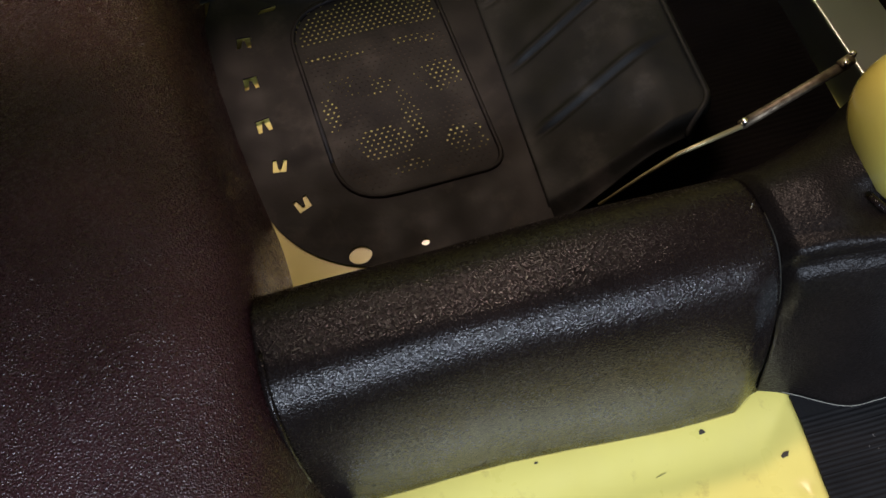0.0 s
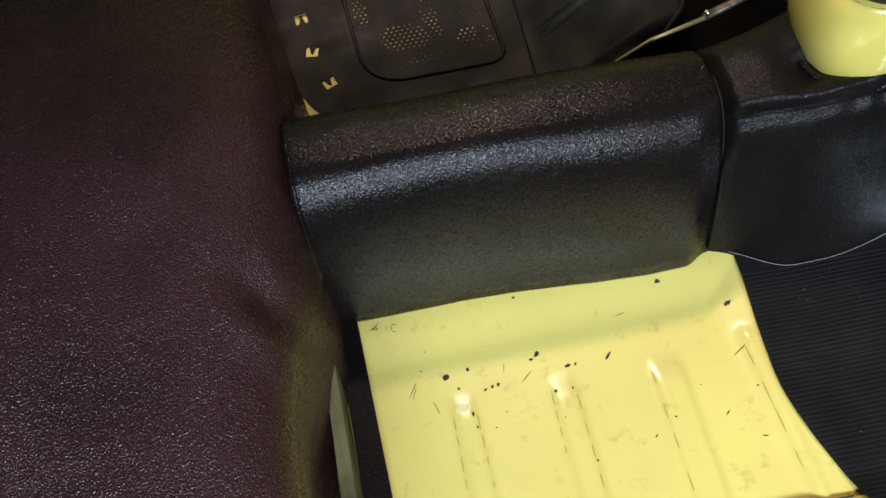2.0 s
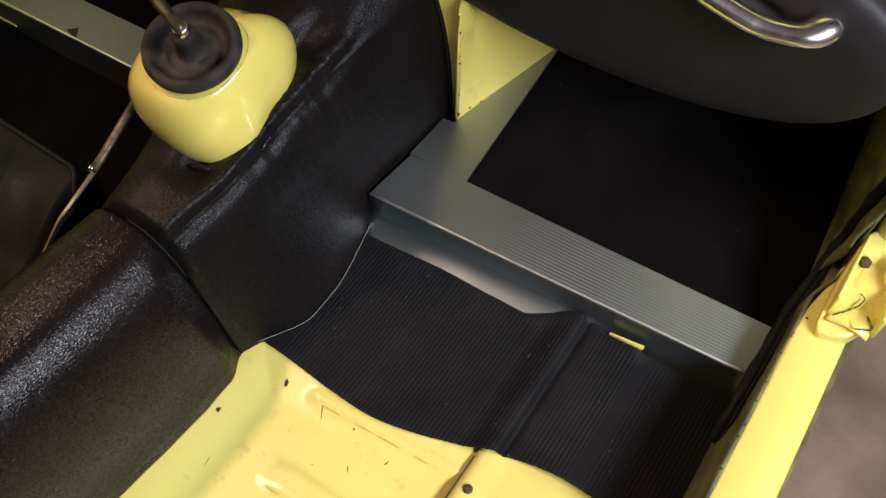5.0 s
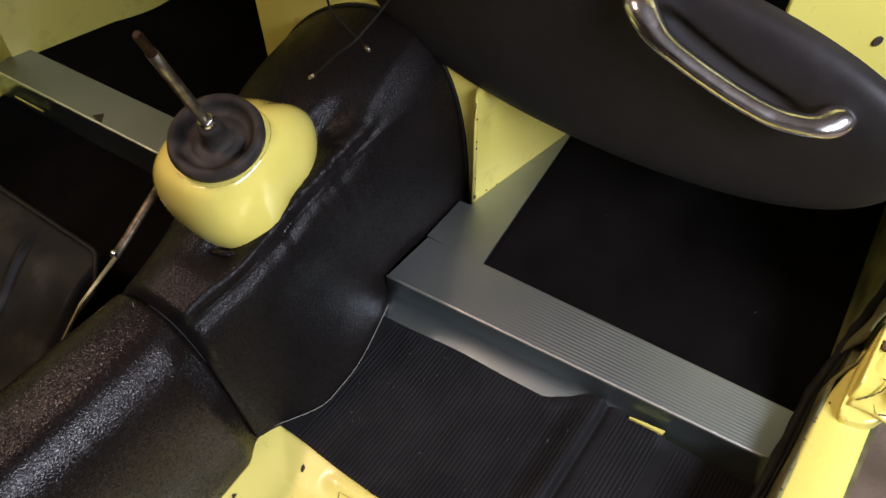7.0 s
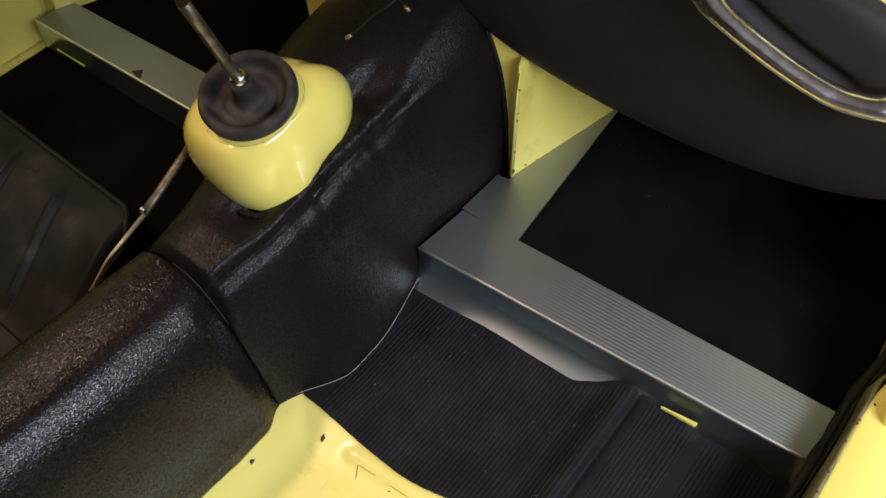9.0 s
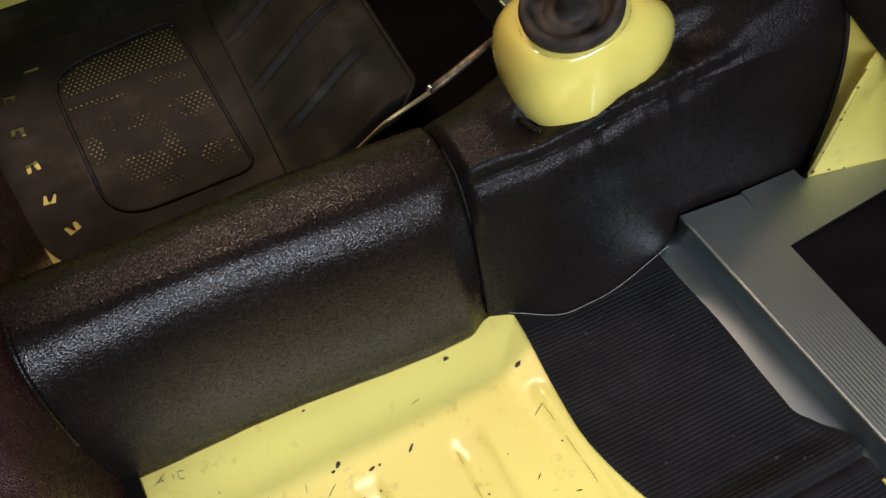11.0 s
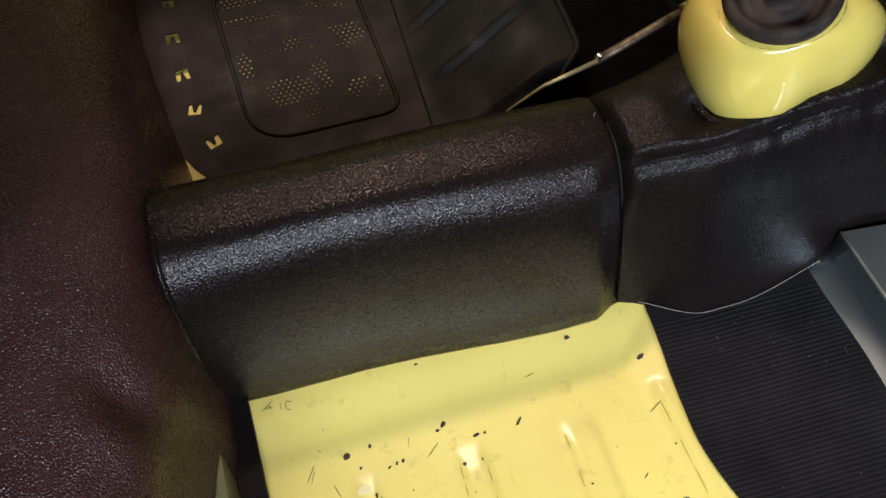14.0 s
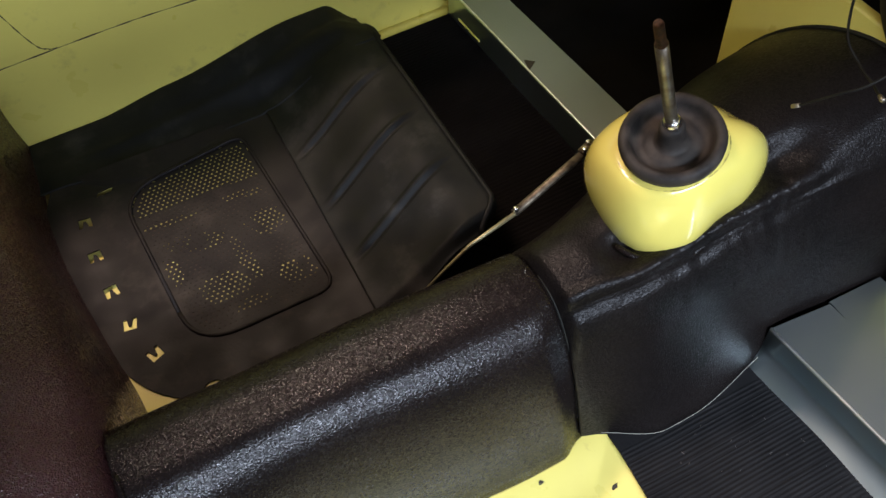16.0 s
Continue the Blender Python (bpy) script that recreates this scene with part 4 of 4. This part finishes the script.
for x, y, r, st, tn in ((-0.324, -0.083, 0.0042, 1, 0), (-0.219, -0.077, 0.0026, 1.5, 0.9), (-0.226, -0.082, 0.0018, 1.2, 0), (-0.298, -0.079, 0.0019, 1.3, 1), (-0.312, -0.099, 0.0015, 1.2, 0),
                        (-0.283, -0.106, 0.0014, 1.6, 0.5), (-0.275, -0.104, 0.0015, 1.4, 1.2), (-0.268, -0.103, 0.0021, 1.2, 1), (-0.188, -0.097, 0.0017, 2.2, 0.2), (-0.179, -0.097, 0.0014, 1.2, 1),
                        (-0.141, -0.095, 0.0016, 3.2, 0.8), (-0.208, -0.124, 0.002, 1.2, 0), (-0.189, -0.124, 0.001, 1.8, 1.5), (-0.342, -0.049, 0.0008, 1, 0), (0.006, -0.063, 0.0036, 1.2, 0.4),
                        (-0.064, -0.022, 0.003, 1.3, 0.3), (0.006, -0.162, 0.0011, 1, 0), (-0.052, -0.148, 0.0007, 1, 0), (-0.09, -0.178, 0.0012, 1.2, 0), (-0.004, -0.215, 0.0007, 5, -0.2),
                        (-0.034, -0.184, 0.0006, 7, 0.7), (-0.115, -0.193, 0.0007, 4, 0.8), (-0.183, -0.206, 0.0012, 1.3, 0), (-0.412, 0.001, 0.0016, 1, 0), (-0.23, -0.008, 0.0012, 2, 0.2),
                        (-0.302, -0.131, 0.0016, 2.0, 1.4), (-0.3, -0.146, 0.0011, 1.6, 1.5), (-0.265, -0.135, 0.0009, 1, 0), (-0.28, -0.15, 0.0007, 1.4, 0), (-0.205, -0.155, 0.0007, 1.5, 1.4), (-0.35, -0.07, 0.0006, 3, -0.6)):
    fleck("paint_chip", x, y, r, st, tn)
for x, y, ln, tn in ((-0.363, -0.091, 0.0008, 1.0), (-0.361, -0.094, 0.0005, 1.15), (-0.258, -0.085, 0.0004, 1.4), (-0.115, -0.05, 0.0005, 0.2), (-0.235, -0.1, 0.0006, 0.7), (-0.34, -0.115, 0.0006, 1.9), (0.0, -0.12, 0.0006, 0.5)):
    fleck("scratch", x, y, ln, 16, tn, SCRATCH)
for (x0, y0), (x1, y1) in (((-0.4, -0.015), (-0.387, -0.006)), ((-0.398, -0.0125), (-0.388, -0.013)), ((-0.392, -0.008), (-0.39, -0.017)), ((-0.3795, -0.009), (-0.3795, -0.019)), ((-0.374, -0.0105), (-0.3745, -0.019)), ((-0.374, -0.0105), (-0.3675, -0.0125)), ((-0.3745, -0.019), (-0.369, -0.0205))):
    fleck("pencil_mark", (x0 + x1) / 2, (y0 + y1) / 2, 0.00045, math.hypot(x1 - x0, y1 - y0) / 0.0009, math.atan2(y1 - y0, x1 - x0), GRAPHITE)
part("rivet", lathe([(0.005, 0), (0.0055, 0.0015), (0.004, 0.004), (0.001, 0.005)], Matrix.Translation((0.019, -0.307, 0.005)), 14), RUST, SHELL, "rusty rivet head")
part("seam_gap", slab([(-0.46, -0.2915, 0.0045), (-0.46, -0.2938, 0.0045), (0.055, -0.2938, 0.0045), (0.055, -0.2915, 0.0045)], 0.002), CHIP, SHELL, "dark open seam", smooth=False)
part("bracket_sliver", slab([(0.2612, -0.345, 0.022), (0.2638, -0.386, 0.0225), (0.2668, -0.387, 0.0268), (0.2622, -0.345, 0.0228)], 0.004), YELLOW, SHELL, "sliver of yellow bracket at the step", smooth=False)


def lint(name, label, n, area_of, z_of):
    """Tiny pale bits of lint and grit, too many to count."""
    bm = bmesh.new()
    for k in range(n):
        x, y = area_of()
        a, ln, w = random.uniform(0, 6.28), random.uniform(0.0004, 0.002), random.uniform(0.0002, 0.0005)
        c, q = math.cos(a), math.sin(a)
        z = z_of(x, y)
        bm.faces.new([bm.verts.new((x + c * p - q * r, y + q * p + c * r, z)) for p, r in ((-ln, -w), (ln, -w * 0.5), (ln, w * 0.5), (-ln, w))])
    return tagged(part(name, thicken(bm, 0.0002), LINT, None, smooth=False), label, "lint", kind="stuff")


LINT = material("pale_lint", (0.1, 0.093, 0.085), 0.8)
lint("mat_lint", "pale lint and grit scattered over the ribbed mat", 50, lambda: (random.uniform(0.07, 0.22), random.uniform(-0.48, -0.03)), lambda x, y: 0.0072 + 0.011 * smoothstep(-0.27, -0.306, y) - 0.008 * smoothstep(-0.308, -0.318, y))
lint("carpet_lint", "few pale specks of lint on the black carpet", 9, lambda: (random.uniform(0.36, 0.66), random.uniform(-0.47, -0.11)), lambda x, y: 0.0485)
for (x0, y0), (x1, y1) in (((-0.324, -0.124), (-0.324, -0.217)), ((-0.298, -0.128), (-0.295, -0.223)), ((-0.186, -0.126), (-0.184, -0.245)), ((-0.100, -0.115), (-0.095, -0.263)), ((-0.213, -0.12), (-0.213, -0.2)), ((0.006, -0.105), (0.021, -0.27))):
    for k in range(4):
        a, b = k / 4 + random.uniform(0, 0.06), (k + 1) / 4 - random.uniform(0.0, 0.1)
        xm, ym, ln = x0 + (x1 - x0) * (a + b) / 2, y0 + (y1 - y0) * (a + b) / 2, math.hypot(x1 - x0, y1 - y0) * (b - a) / 2
        fleck("rub_mark", xm, ym, 0.0009, ln / 0.0009, math.atan2(y1 - y0, x1 - x0), RUB, 0.0005)
fleck("primer_patch", -0.312, -0.122, 0.0065, 1.2, 0.3, PRIMER, 0.0005, "pale bare primer patch at the end of a swage")
# ---- small marks ----
FAR_STEP = bpy.data.objects["step_cover.001"]
part("triangular_hole", slab([(0.226, 0.500, 0.0566), (0.243, 0.512, 0.0566), (0.231, 0.523, 0.0566)], 0.0012), CHIP, FAR_STEP, "small dark triangular hole", smooth=False)
part("yellow_slit", slab([(0.2135, 0.630, 0.022), (0.2108, 0.695, 0.022), (0.2088, 0.695, 0.0205), (0.2115, 0.630, 0.0205)], 0.002), YELLOW, FAR_STEP, "thin yellow gap below the edge", smooth=False)
part("loose_thread", tube(spline([(-0.014, 0.104, 0.205), (-0.008, 0.112, 0.2065), (-0.007, 0.113, 0.206)], 5), 0.00022, 6), PALE, TUNNEL, "short pale thread at the seam")
for x, y, z, r in ((0.4065, -0.0325, 0.07, 0.0022), (0.408, -0.033, 0.066, 0.003), (0.4065, -0.0335, 0.105, 0.0014), (0.407, -0.0335, 0.16, 0.0018), (0.407, -0.0335, 0.172, 0.0012), (0.407, -0.0335, 0.21, 0.0016), (0.43, -0.0365, 0.062, 0.0018), (0.45, -0.0405, 0.058, 0.0014)):
    part("rust_spot", lathe([(r, 0), (r * 0.8, 0.0006)], Matrix.Translation((x, y, z)) @ Euler((radians(90), 0, 0)).to_matrix().to_4x4(), 7), RUST, SHELL, "dark rust spot on the seam")
for x in (0.15, 0.19, 0.205, 0.235, 0.26, 0.275, 0.30, 0.325, 0.33, 0.355):
    part("edge_chip", lathe([(random.uniform(0.0006, 0.002), 0), (0.0005, 0.0006)], Matrix.Translation((x, -0.5135 - 0.012 * smoothstep(0.31, 0.39, x) + random.uniform(-0.001, 0.001), 0.1012)), 7), CHIP, SHELL, "dark chip in the sill edge")
